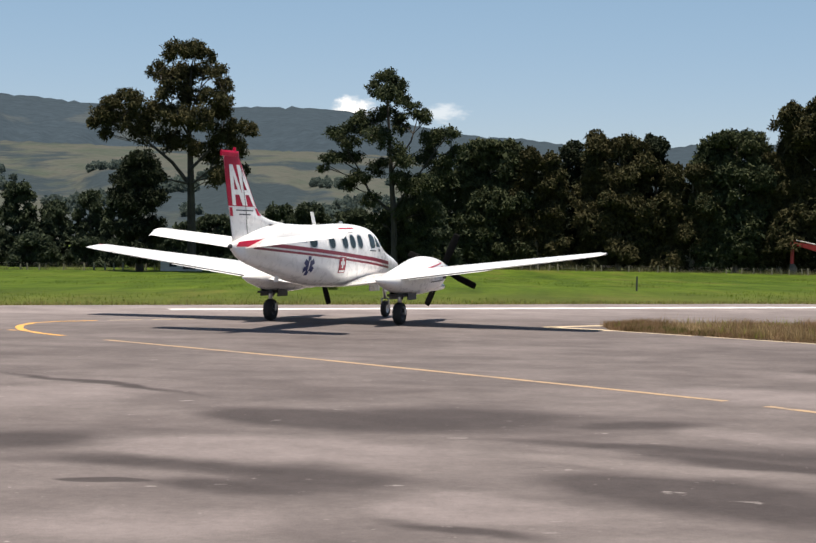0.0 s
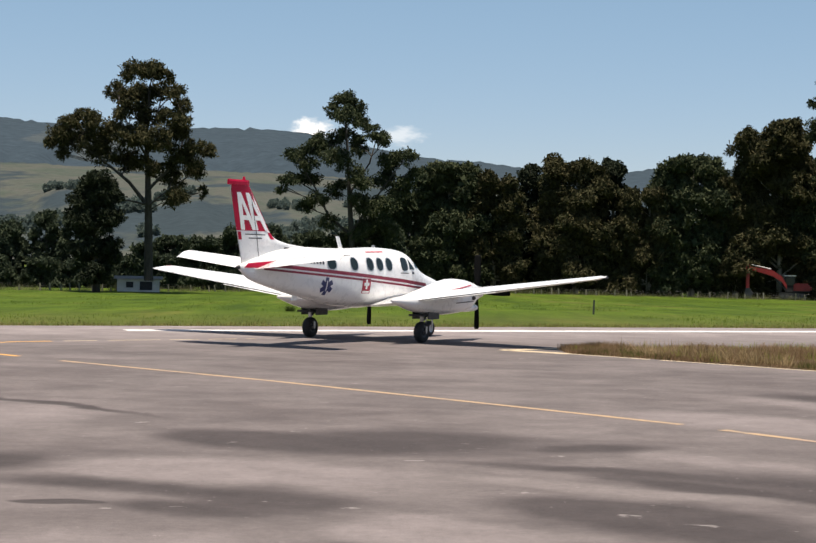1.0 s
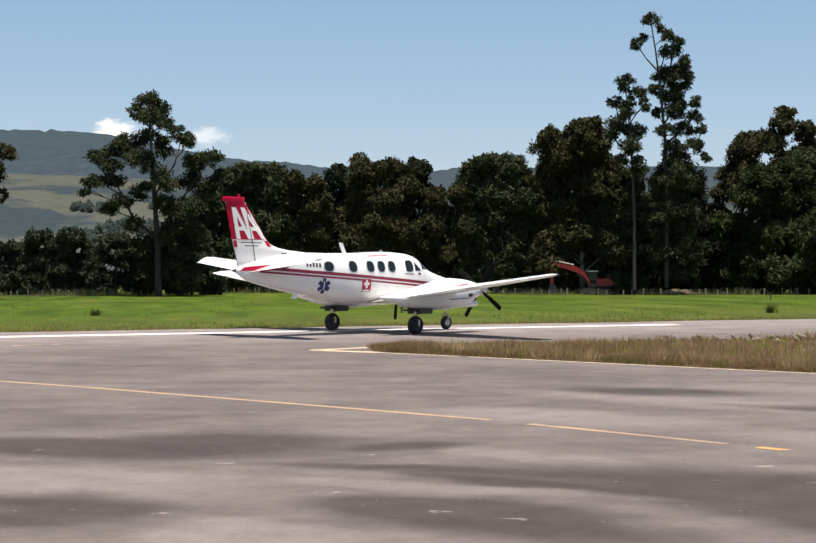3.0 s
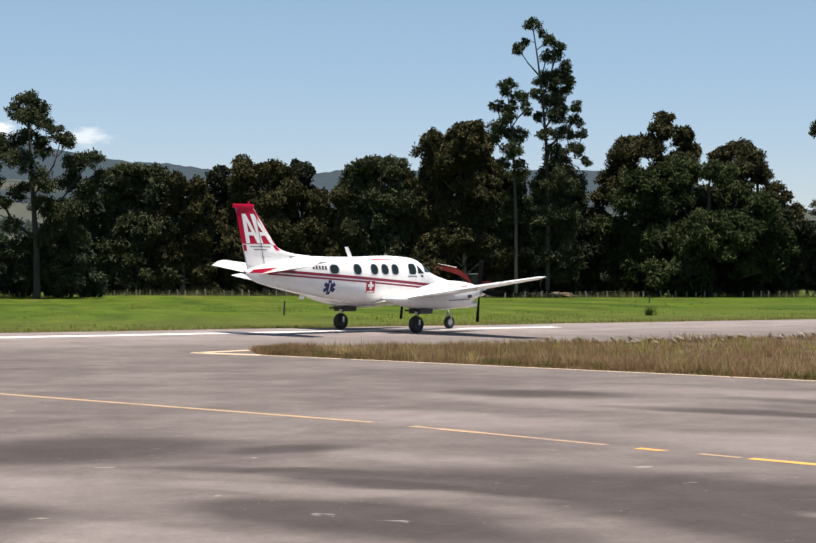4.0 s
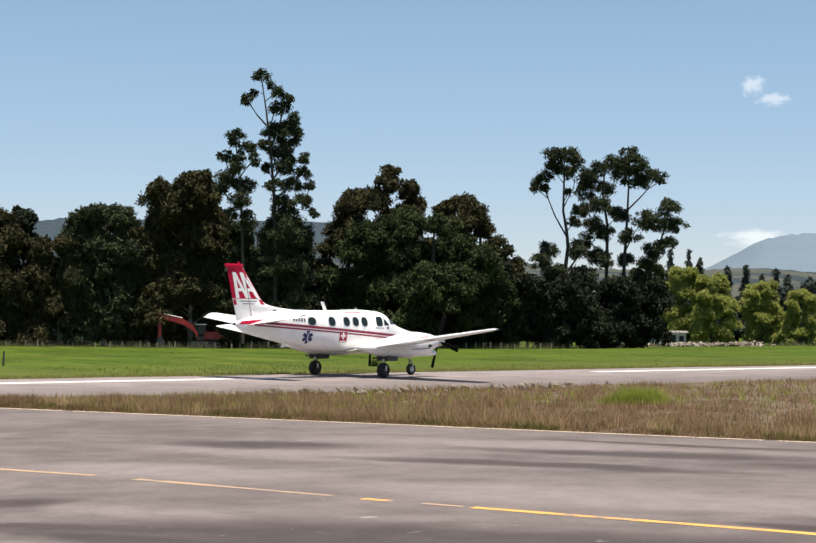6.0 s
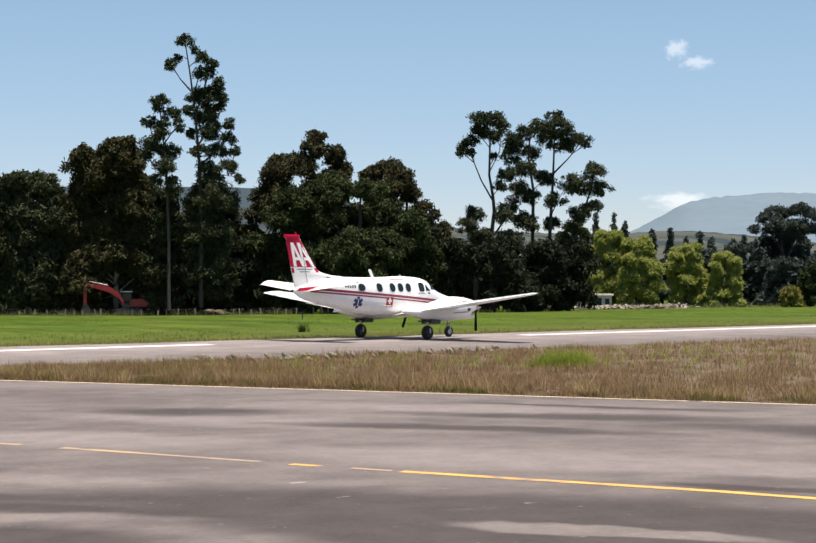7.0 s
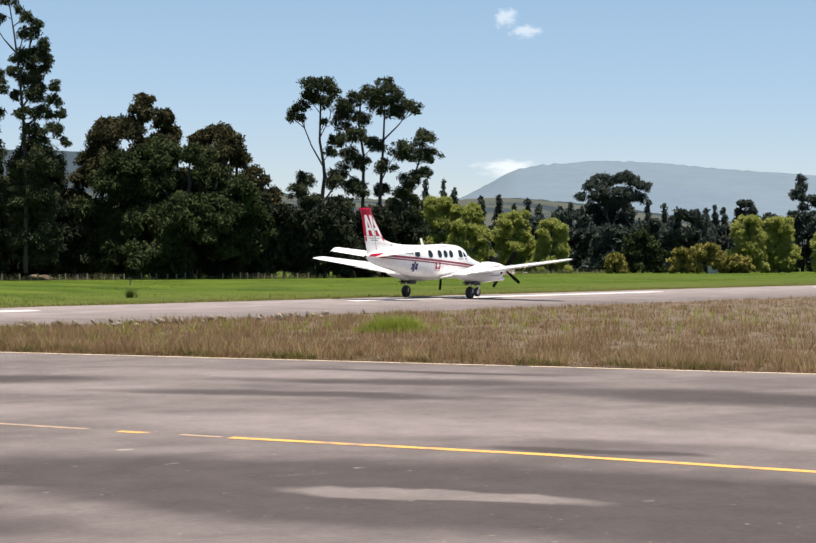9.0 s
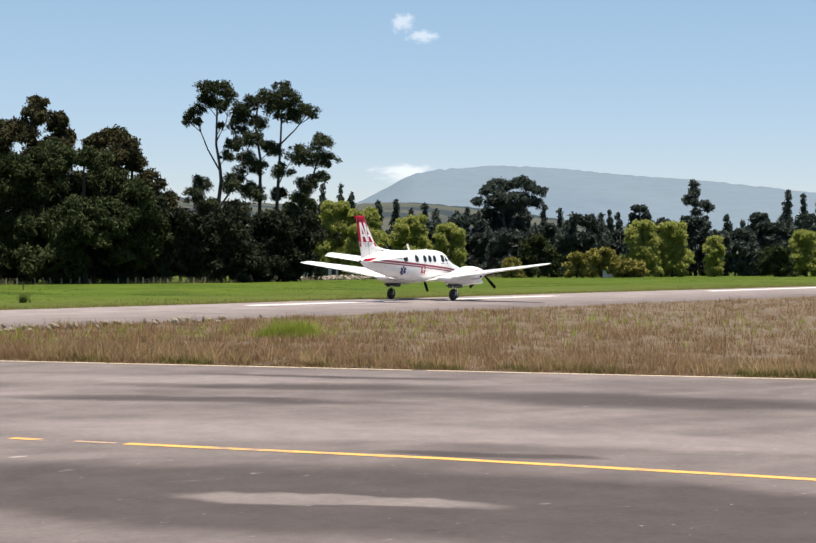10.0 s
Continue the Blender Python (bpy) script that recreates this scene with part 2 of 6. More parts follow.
# worn and oily stretches of the pavement: x, y, half length, half width, turn, softness
STAINED = [
    (9, 13.1, 7.5, 2.2, -50, 0.2), (-4.5, 18.9, 0.8, 0.9, -12, 0.6), (-2.8, 17, 1.5, 0.45, -17, 0.6), (-1.1, 21.4, 2.0, 1.0, -36, 0.25), (-5.2, 26.2, 2.4, 0.22, -43, 0.5),
    (-1.1, 16.3, 1.0, 0.8, -42, 0.6), (2.9, 18.7, 1.9, 0.3, -21, 0.6), (2.9, 21.2, 0.9, 0.4, 10, 0.6), (2.7, 15.6, 1.7, 0.9, -25, 0.3), (0.4, 13.4, 0.7, 0.2, -38, 0.5),
    (-3, 15.7, 0.4, 0.17, 2, 0.15), (-1.9, 15.6, 0.8, 0.4, -6, 0.6), (0.7, 21.8, 1.5, 1.3, -29, 0.5), (3.6, 17.5, 1.6, 0.35, -41, 0.5), (8.6, 30, 1.6, 0.8, -30, 0.6),
    (11.7, 16.1, 1.3, 0.3, -50, 0.3),
]
STAINED += [(14.9, 26.1, 3.0, 0.7, -34, 0.5), (18.3, 20.8, 4.0, 1.2, -48, 0.5), (12.1, 24.6, 3.4, 0.5, -40, 0.5), (16.5, 27.9, 2.6, 0.3, -44, 0.5), (3.2, 14.4, 1.3, 0.6, -27, 0.6)]
# paler, drier stretches
BLEACHED = [
    (-1.7, 18.5, 2.2, 1.2, -11, 0.3), (0.5, 14.5, 1.0, 0.8, -21, 0.25), (-5.6, 24.2, 1.3, 1.8, -26, 0.5), (5.5, 25.7, 1.2, 0.9, -24, 0.5), (2.5, 17.3, 2.0, 0.3, -27, 0.6), (-2.4, 13.4, 1.4, 0.8, 8, 0.6),
    (4.5, 19.5, 1.5, 0.45, -51, 0.6), (6.2, 24.6, 2.0, 1.0, -29, 0.5), (8.7, 27.7, 3.2, 0.9, -42, 0.6), (8.2, 13.9, 1.7, 0.36, -47, 0.2), (10.1, 20.3, 3.6, 1.2, -44, 0.4), (14, 16.6, 3.0, 0.9, -51, 0.4), (13.5, 28.6, 4.0, 1.0, -43, 0.6),
]
ASPHALT, MEADOW = asphalt_mat(), field_mat()
WHITE = paint("white_aircraft_paint", (0.82, 0.82, 0.82), 0.28, 0.04, 0.8, 0, 0.4)
RED = paint("red_aircraft_paint", (0.4, 0.003, 0.034), 0.35, 0.05, 2.0, 0, 0.0)
RED.node_tree.nodes["Principled BSDF"].inputs["Specular IOR Level"].default_value = 0.2
BLUE = paint("blue_emblem_paint", (0.016, 0.028, 0.125), 0.4, 0.08, 3.0)
GREY = paint("grey_lettering", (0.06, 0.06, 0.075), 0.5, 0.1, 3.0)
DARKRED = paint("dark_red_paint", (0.21, 0.003, 0.03), 0.4, 0.1, 3.0)
BLACK = paint("black_rubber", (0.018, 0.018, 0.019), 0.75, 0.2, 6.0)
BLADE = paint("black_blade_paint", (0.006, 0.006, 0.006), 0.8, 0.2, 4.0)
BLADE.node_tree.nodes["Principled BSDF"].inputs["Specular IOR Level"].default_value = 0.08
METAL = paint("bare_metal", (0.5, 0.5, 0.5), 0.35, 0.15, 5.0, 0.9)
STEEL = paint("dark_steel", (0.07, 0.07, 0.075), 0.5, 0.2, 4.0, 0.6)
WELL = paint("wheel_well_dark", (0.03, 0.03, 0.032), 0.8, 0.2, 4.0)
GLASS = paint("tinted_cabin_glass", (0.012, 0.02, 0.02), 0.1, 0.05, 1.0, 0, 0.0)
GLASS.node_tree.nodes["Principled BSDF"].inputs["Specular IOR Level"].default_value = 0.3
YELLOW = marking_mat("worn_yellow_marking", (0.6, 0.32, 0.075), 0.34)
OLDYEL = marking_mat("old_yellow_marking", (0.36, 0.25, 0.15), 0.34)
RUBBED = marking_mat("rubbed_yellow_marking", (0.34, 0.235, 0.16), 0.36)
PALEYEL = marking_mat("faded_yellow_marking", (0.5, 0.4, 0.27), 0.3)
LINEWHITE = marking_mat("worn_white_marking", (0.68, 0.66, 0.64), 0.3)
ORANGE = paint("red_excavator_paint", (0.28, 0.014, 0.014), 0.45, 0.2, 1.2)
PLASTER = paint("white_plaster", (0.6, 0.58, 0.54), 0.9, 0.15, 0.6)
ROOFING = paint("grey_roof_sheet", (0.4, 0.38, 0.36), 0.7, 0.2, 0.7)
TILE = paint("brown_roof_tile", (0.25, 0.13, 0.08), 0.85, 0.2, 1.0)
WOOD = paint("weathered_wood", (0.26, 0.24, 0.2), 0.9, 0.35, 3.0)
POSTWOOD = paint("lichen_covered_post", (0.2, 0.19, 0.13), 0.9, 0.3, 2.0)
STONE = paint("pale_stone", (0.25, 0.21, 0.165), 0.9, 0.2, 3.0)
SOIL = paint("dry_soil", (0.12, 0.088, 0.054), 0.95, 0.25, 0.8)
BARK = bark_mat("bark", (0.022, 0.019, 0.017), (0.065, 0.056, 0.048))
PALEBARK = bark_mat("pale_bark", (0.1, 0.09, 0.075), (0.3, 0.27, 0.23))
# pale bark again, darkened in colour for the crown shade it lacks
SHADEDBARK = bark_mat("shaded_bark", (0.028, 0.025, 0.022), (0.085, 0.076, 0.065))
GUM = leaf_mat("gum_leaves", (0.009, 0.015, 0.009), (0.034, 0.048, 0.026), (0.062, 0.07, 0.034), 0.12)
GUMB = leaf_mat("gum_leaves_brownish", (0.012, 0.014, 0.007), (0.036, 0.04, 0.018), (0.07, 0.062, 0.03), 0.12)
BROAD = leaf_mat("broad_leaves", (0.008, 0.014, 0.006), (0.027, 0.042, 0.016), (0.056, 0.07, 0.028), 0.12)
# dark foliage, its colour lowered further to stand in for missing shade
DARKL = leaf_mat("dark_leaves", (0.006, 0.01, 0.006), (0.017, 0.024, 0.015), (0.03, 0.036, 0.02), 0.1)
# these two foliage colours are paled to imitate haze with distance
FARL = leaf_mat("far_hazed_leaves", (0.024, 0.036, 0.034), (0.048, 0.063, 0.057), (0.066, 0.082, 0.066), 0.2)
HAZYL = leaf_mat("fence_hazed_leaves", (0.018, 0.026, 0.019), (0.036, 0.05, 0.032), (0.056, 0.07, 0.04), 0.18)
WILLOW = leaf_mat("willow_leaves", (0.16, 0.205, 0.04), (0.29, 0.33, 0.08), (0.39, 0.4, 0.14), 0.5)
OLIVE = leaf_mat("shrub_leaves", (0.1, 0.1, 0.025), (0.19, 0.18, 0.045), (0.3, 0.26, 0.08))
DRYGRASS = grass_mat("dry_grass", (0.165, 0.112, 0.058), (0.25, 0.166, 0.1), (0.305, 0.205, 0.13))
WEED = grass_mat("weed_blades", (0.03, 0.05, 0.012), (0.05, 0.075, 0.018), (0.08, 0.1, 0.03))
LUSH = grass_mat("lush_grass", (0.17, 0.22, 0.035), (0.25, 0.31, 0.05), (0.34, 0.35, 0.09))
GREENGRASS = grass_mat("green_grass", (0.05, 0.085, 0.014), (0.085, 0.13, 0.022), (0.14, 0.15, 0.05))
# pasture and forest tones greyed and blued to hold the distance haze
HILLNEAR = hill_mat("hazed_hill_pasture", (0.034, 0.047, 0.055), (0.056, 0.07, 0.058), (0.076, 0.079, 0.07), 0.011, 0.49)
HILLFAR = hill_mat("hazed_hill_forest", (0.038, 0.054, 0.068), (0.055, 0.07, 0.077), (0.07, 0.08, 0.082), 0.004, 0.36)
# the mountain's blue-grey is haze put into the base colour
HAZED_MOUNTAIN = hill_mat("far_mountain", (0.112, 0.156, 0.203), (0.126, 0.166, 0.208), (0.12, 0.162, 0.203), 0.0015, 0.5, 0.1)


# ---- mesh helpers ----
def mesh_ob(name, bm, mat, smooth=False):
    me = bpy.data.meshes.new(name)
    bm.normal_update()
    bm.to_mesh(me)
    bm.free()
    for mt in mat if isinstance(mat, (list, tuple)) else [mat]:
        me.materials.append(mt)
    if smooth:
        me.polygons.foreach_set("use_smooth", [True] * len(me.polygons))
    return new(name, me)


def part(name, bm, mat, parent, label="", smooth=False):
    ob = mesh_ob(name, bm, mat, smooth)
    ob.parent = parent
    if label:
        tagged(ob, label)
    return ob


def thing(name, m, label, category, group="", kind=""):
    ob = new(name)
    ob.matrix_basis = m
    return tagged(ob, label, category, group, kind)


def add_box(bm, x0, x1, y0, y1, z0, z1, bev=0.0):
    r = bmesh.ops.create_cube(bm, size=1, matrix=Matrix.Translation(((x0 + x1) / 2, (y0 + y1) / 2, (z0 + z1) / 2)) @ Matrix.Diagonal((x1 - x0, y1 - y0, z1 - z0, 1)))
    if bev:
        es = list({e for v in r["verts"] for e in v.link_edges})
        bmesh.ops.bevel(bm, geom=es, offset=bev, segments=2, affect="EDGES")


def box(*a, bev=0.0):
    bm = bmesh.new()
    add_box(bm, *a, bev=bev)
    return bm


def add_tube(bm, pts, radii, n=8, cap=True):
    """A tapered tube through points."""
    pts = [Vector(p) for p in pts]
    rings = []
    for i, p in enumerate(pts):
        d = (pts[min(i + 1, len(pts) - 1)] - pts[max(i - 1, 0)]).normalized()
        a = d.orthogonal().normalized() if abs(d.z) > 0.9 else d.cross(Vector((0, 0, 1))).normalized()
        b = d.cross(a)
        rings.append([bm.verts.new(p + (a * math.cos(k * math.tau / n) + b * math.sin(k * math.tau / n)) * radii[i]) for k in range(n)])
    for r0, r1 in zip(rings[:-1], rings[1:]):
        for k in range(n):
            bm.faces.new((r0[k], r0[(k + 1) % n], r1[(k + 1) % n], r1[k]))
    if cap:
        bm.faces.new(rings[0][::-1])
        bm.faces.new(rings[-1])


def tube(pts, radii, n=8):
    bm = bmesh.new()
    add_tube(bm, pts, radii, n)
    return bm


def loft(rings, cap=True):
    bm = bmesh.new()
    vs = [[bm.verts.new(p) for p in r] for r in rings]
    n = len(rings[0])
    for r0, r1 in zip(vs[:-1], vs[1:]):
        for k in range(n):
            bm.faces.new((r0[k], r0[(k + 1) % n], r1[(k + 1) % n], r1[k]))
    if cap:
        bm.faces.new(vs[0][::-1])
        bm.faces.new(vs[-1])
    bmesh.ops.recalc_face_normals(bm, faces=bm.faces)
    return bm


def interp(table, x):
    """Smooth value from rows (x, value) in rising x."""
    xs = [r[0] for r in table]
    if x <= xs[0]:
        return table[0][1]
    if x >= xs[-1]:
        return table[-1][1]
    i = max(k for k in range(len(xs)) if xs[k] <= x)
    x0, v0 = table[i]
    x1, v1 = table[i + 1]
    m = lambda k: (table[min(k + 1, len(table) - 1)][1] - table[max(k - 1, 0)][1]) / (xs[min(k + 1, len(table) - 1)] - xs[max(k - 1, 0)])
    h = x1 - x0
    s = (x - x0) / h
    return (2 * s**3 - 3 * s**2 + 1) * v0 + (s**3 - 2 * s**2 + s) * h * m(i) + (-2 * s**3 + 3 * s**2) * v1 + (s**3 - s**2) * h * m(i + 1)


# ---- ground: one sheet that falls gently away beyond the runway ----
RUN = math.atan(0.3805)
RD, RN = Vector((math.cos(RUN), math.sin(RUN), 0)), Vector((-math.sin(RUN), math.cos(RUN), 0))
FAR0 = Vector((0, 58.19, 0))


def ground_z(x, y):
    s = (Vector((x, y, 0)) - FAR0).dot(RN)
    k = max(0.0, min(1.0, s / 110))
    return -1.5 * k - 0.05


def along(a, b):
    """A point by metres along the runway and metres beyond its far edge."""
    return FAR0 + RD * a + RN * b


def build_ground():
    bm = bmesh.new()
    us = [-4500, -2500, -1200, -600, -300] + list(range(-160, 300, 10)) + [300, 420, 600, 1200, 2500, 4500]
    vs = [-4500, -1500, -500, -150, -60, -20, -6, 0] + list(range(6, 126, 8)) + [130, 160, 200, 300, 600, 1200, 2500, 4600]
    grid = []
    for v in vs:
        row_ = []
        for u in us:
            p = along(u, v)
            wob = 0.10 * noise.noise(Vector((p.x * 0.08, p.y * 0.08, 0))) if 8 < v < 118 and -150 < u < 290 else 0
            row_.append(bm.verts.new((p.x, p.y, ground_z(p.x, p.y) + wob)))
        grid.append(row_)
    for r0, r1 in zip(grid[:-1], grid[1:]):
        for k in range(len(us) - 1):
            bm.faces.new((r0[k], r0[k + 1], r1[k + 1], r1[k]))
    tagged(mesh_ob("ground", bm, MEADOW, True), "bright green meadow of short uneven grass beside the runway", "ground", kind="structure")


def flat(name, pts, z, mat, label, category, depth=0.06, kind="structure"):
    bm = bmesh.new()
    top = [bm.verts.new((x, y, z)) for x, y in pts]
    bm.faces.new(top)
    low = [bm.verts.new((x, y, z - depth)) for x, y in pts]
    for i in range(len(pts)):
        j = (i + 1) % len(pts)
        bm.faces.new((top[j], top[i], low[i], low[j]))
    bmesh.ops.recalc_face_normals(bm, faces=bm.faces)
    return tagged(mesh_ob(name, bm, mat), label, category, kind=kind)


def build_pavement():
    ny = lambda x: 43.81 + 0.3672 * x          # near edge of the runway
    fy = lambda x: 58.19 + 0.3805 * x
    # runway with a slightly uneven far edge
    rng = random.Random(4)
    far = [(x, fy(x) + rng.uniform(-0.18, 0.18)) for x in range(420, -121, -3)]
    tip = (5.23, 43.36)
    pts = [(-120, ny(-120)), (-60, -60), (75, -60), (75, -30), (25.23, 22.45), (16.11, 32.15), tip, (6.08, 46.22), (11.97, 48.41), (50, ny(50)), (420, ny(420))] + far
    flat("pavement", pts, 0.0, ASPHALT, "grey worn and stained asphalt of taxiway and runway", "pavement", 0.12)


def strip(name, pts, width, mat, label, gaps=0.0, seed=0):
    """A painted line on the pavement, with worn edges."""
    rng = random.Random(seed)
    bm = bmesh.new()
    fine = []
    for (x0, y0), (x1, y1) in zip(pts[:-1], pts[1:]):
        n = max(1, int(math.hypot(x1 - x0, y1 - y0) / 0.3))
        fine += [(x0 + (x1 - x0) * k / n, y0 + (y1 - y0) * k / n) for k in range(n)]
    fine.append(pts[-1])
    prev = None
    for i, (x, y) in enumerate(fine):
        x0, y0 = fine[max(0, i - 1)]
        x1, y1 = fine[min(len(fine) - 1, i + 1)]
        d = Vector((x1 - x0, y1 - y0, 0)).normalized()
        nrm = Vector((-d.y, d.x, 0))
        a = bm.verts.new(Vector((x, y, 0.004)) + nrm * width * (0.5 + rng.uniform(-0.06, 0.06)))
        b = bm.verts.new(Vector((x, y, 0.004)) - nrm * width * (0.5 + rng.uniform(-0.06, 0.06)))
        if prev and rng.random() >= gaps:
            bm.faces.new((prev[1], b, a, prev[0]))
        prev = (a, b)
    return tagged(mesh_ob(name, bm, mat), label, "road marking", kind="structure")


def build_markings():
    strip("taxiway_marking", [(-7, 36.64), (-2.03, 31.84), (2.31, 27.16), (4.61, 24.61)], 0.19, OLDYEL, "worn yellow taxiway line on the asphalt", 0.0, 1)
    strip("taxiway_marking", [(5.07, 23.91), (5.89, 22.8)], 0.19, OLDYEL, "worn yellow taxiway line on the asphalt", 0.0, 2)
    strip("taxiway_marking", [(5.89, 22.8), (7.14, 21.04)], 0.15, RUBBED, "faded yellow taxiway line on the asphalt", 0.1, 3)
    strip("taxiway_marking", [(7.41, 20.59), (7.69, 20.24)], 0.2, YELLOW, "short worn dash of the yellow taxiway line", 0.0, 4)
    strip("taxiway_marking", [(7.99, 19.88), (8.35, 19.38)], 0.12, RUBBED, "faded yellow taxiway line on the asphalt", 0.4, 5)
    strip("taxiway_marking", [(8.43, 19.28), (11.04, 15.99), (13.52, 12.37), (17.11, 6.72), (23.89, -4.63)], 0.19, YELLOW, "bright yellow taxiway line on the asphalt", 0.0, 6)
    hook = [(-8.23, 37.93), (-8.95, 38.72), (-9.56, 39.71), (-9.97, 40.81), (-10.18, 41.91), (-10.14, 43.01), (-9.68, 43.92), (-8.77, 44.63)]
    strip("taxiway_marking", hook, 0.2, YELLOW, "curved yellow turning line near the runway", 0.0, 7)
    strip("taxiway_marking", [(-8.77, 44.63), (-6.34, 46.26), (-3.29, 48.18)], 0.14, PALEYEL, "faded yellow turning line near the runway", 0.15, 8)
    strip("taxiway_marking", [(-9.46, 39.52), (-12.42, 41.48), (-18.53, 45.28)], 0.18, YELLOW, "worn yellow line branching off the taxiway", 0.05, 9)
    strip("edge_marking", [(3.44, 44.46), (5.13, 43.16)], 0.5, PALEYEL, "pale yellow edge line at the grass tip", 0.0, 14)
    strip("edge_marking", [(5.13, 43.11), (8.45, 39.76), (16.11, 31.79), (25.23, 22.09), (40.13, 5.78)], 0.16, PALEYEL, "pale yellow edge line along the dry grass", 0.02, 10)
    strip("edge_marking", [(3.44, 44.46), (5.57, 46.02), (6.89, 46.92)], 0.42, PALEYEL, "pale yellow edge line at the grass tip", 0.02, 11)
    for a, b in ((-7.9, 19.0), (36.3, 62.6), (82.8, 109.0), (131.2, 157.4), (-55.8, -28.7)):
        strip("runway_marking", [(a, 54.89 + 0.3835 * a), (b, 54.89 + 0.3835 * b)], 0.9, LINEWHITE, "white runway centre line stroke, slightly worn", 0.0, 20 + int(a))


def tufts(name, place, count, h, w, blades, mat, label, category, seed, zf):
    """Grass in many small upright blades, joined into one mesh."""
    rng = random.Random(seed)
    vs, fs = [], []
    made = 0
    while made < count:
        q = place(rng)
        if q is None:
            continue
        x, y, k = q
        made += 1
        z = zf(x, y)
        for _ in range(blades):
            a, r = rng.uniform(0, math.tau), rng.uniform(0, w)
            bx, by = x + r * math.cos(a), y + r * math.sin(a)
            hh, lean, t = h * k * rng.uniform(0.4, 1.25), rng.uniform(0, 1.3), rng.uniform(0, math.tau)
            dx, dy, ww = math.cos(t), math.sin(t), rng.uniform(0.006, 0.015)
            i = len(vs)
            vs += [(bx - dy * ww, by + dx * ww, z - 0.02), (bx + dy * ww, by - dx * ww, z - 0.02), (bx + dx * lean * hh, by + dy * lean * hh, z + hh)]
            fs.append((i, i + 1, i + 2))
    me = bpy.data.meshes.new(name)
    me.from_pydata(vs, [], fs)
    me.materials.append(mat)
    return tagged(new(name, me), label, category, kind="stuff")


def in_island(x, y):
    return y > 43.48 - 1.0559 * (x - 5.23) + 0.12 and y < 43.95 + 0.3606 * x and x > 5.28


def build_island():
    pts = [(5.28, 43.41), (16.11, 32.2), (25.23, 22.5), (75, -30), (110, -30), (420, 197.9), (50, 62.1), (11.97, 48.36), (6.08, 46.12)]
    flat("grass_island", pts, 0.012, SOIL, "dry brownish earth between taxiway and runway", "ground", 0.06)

    def place(rng):
        x = 5 + 75 * rng.random() ** 1.35
        lo, hi = 43.48 - 1.0559 * (x - 5.23), 43.90 + 0.3606 * x
        y = lo + 0.1 + (hi - lo - 0.1) * rng.random() ** 1.6
        if not in_island(x, y):
            return None
        n = noise.noise(Vector((x * 0.45, y * 0.45, 3)))
        edge = min(1.0, 0.35 + (y - lo) * 0.5, 0.4 + (hi - y) * 0.35)
        n2 = noise.noise(Vector((x * 1.7, y * 1.7, 9)))
        return x, y, max(0.25, edge * (0.72 + 1.0 * n + 1.3 * n2))

    tufts("dry_grass", place, 36000, 0.21, 0.3, 11, DRYGRASS, "long dry brown grass on the strip beside the taxiway", "grass", 11, lambda x, y: 0.0)

    def place6(rng):
        x = 6.5 + 34 * rng.random()
        if noise.noise(Vector((x * 0.9, 4, 5))) < -0.1:
            return None
        return x, 43.48 - 1.0559 * (x - 5.23) + 0.3 + abs(rng.gauss(0, 1.1)), rng.uniform(0.6, 1.25)

    tufts("straw_tufts", place6, 650, 0.36, 0.13, 16, grass_mat("straw_blades", (0.2, 0.15, 0.07), (0.33, 0.24, 0.13), (0.44, 0.33, 0.2)), "tall pale straw tussocks near the taxiway edge", "grass", 16, lambda x, y: 0.0)

    def place2(rng):
        u, v = rng.gauss(0, 1), rng.gauss(0, 1)
        cx, cy, sx, sy = rng.choice([(23.25, 41.9, 0.42, 0.3), (23.7, 41.6, 0.3, 0.3), (13, 44, 6, 3.0), (34, 45, 8, 6)])
        x, y = cx + u * sx, cy + v * sy
        return (x, y, max(0.5, 1.3 - 0.4 * math.hypot(u, v)) if sx < 1 else 0.6) if in_island(x, y) else None

    tufts("green_tufts", place2, 900, 0.46, 0.14, 9, LUSH, "fresh green tufts among the dry grass", "grass", 12, lambda x, y: 0.0)

    def place5(rng):
        x = 5.6 + 36 * rng.random() ** 1.2
        if noise.noise(Vector((x * 1.3, 0, 5))) < 0.02:
            return None
        return x, 43.48 - 1.0559 * (x - 5.23) + 0.16 + abs(rng.gauss(0, 0.5)), rng.uniform(0.4, 1.0)

    tufts("edge_weeds", place5, 1500, 0.2, 0.22, 8, grass_mat("edge_weed_blades", (0.08, 0.09, 0.022), (0.13, 0.13, 0.04), (0.24, 0.18, 0.09)), "dark green weeds along the edge of the dry grass", "grass", 15, lambda x, y: 0.0)

    def place3(rng):
        a = 420 * rng.random() ** 1.7 - 110
        p = along(a, abs(rng.gauss(0, 1)) * 1.7 + 0.12)
        return p.x, p.y, rng.uniform(0.5, 1.0)

    tufts("verge_grass", place3, 13000, 0.2, 0.3, 7, grass_mat("verge_blades", (0.13, 0.14, 0.035), (0.2, 0.185, 0.065), (0.27, 0.22, 0.11)), "taller yellowish grass along the runway edge", "grass", 13, ground_z)

    def place4(rng):
        p = along(rng.uniform(-90, 260), 3 + 105 * rng.random() ** 1.3)
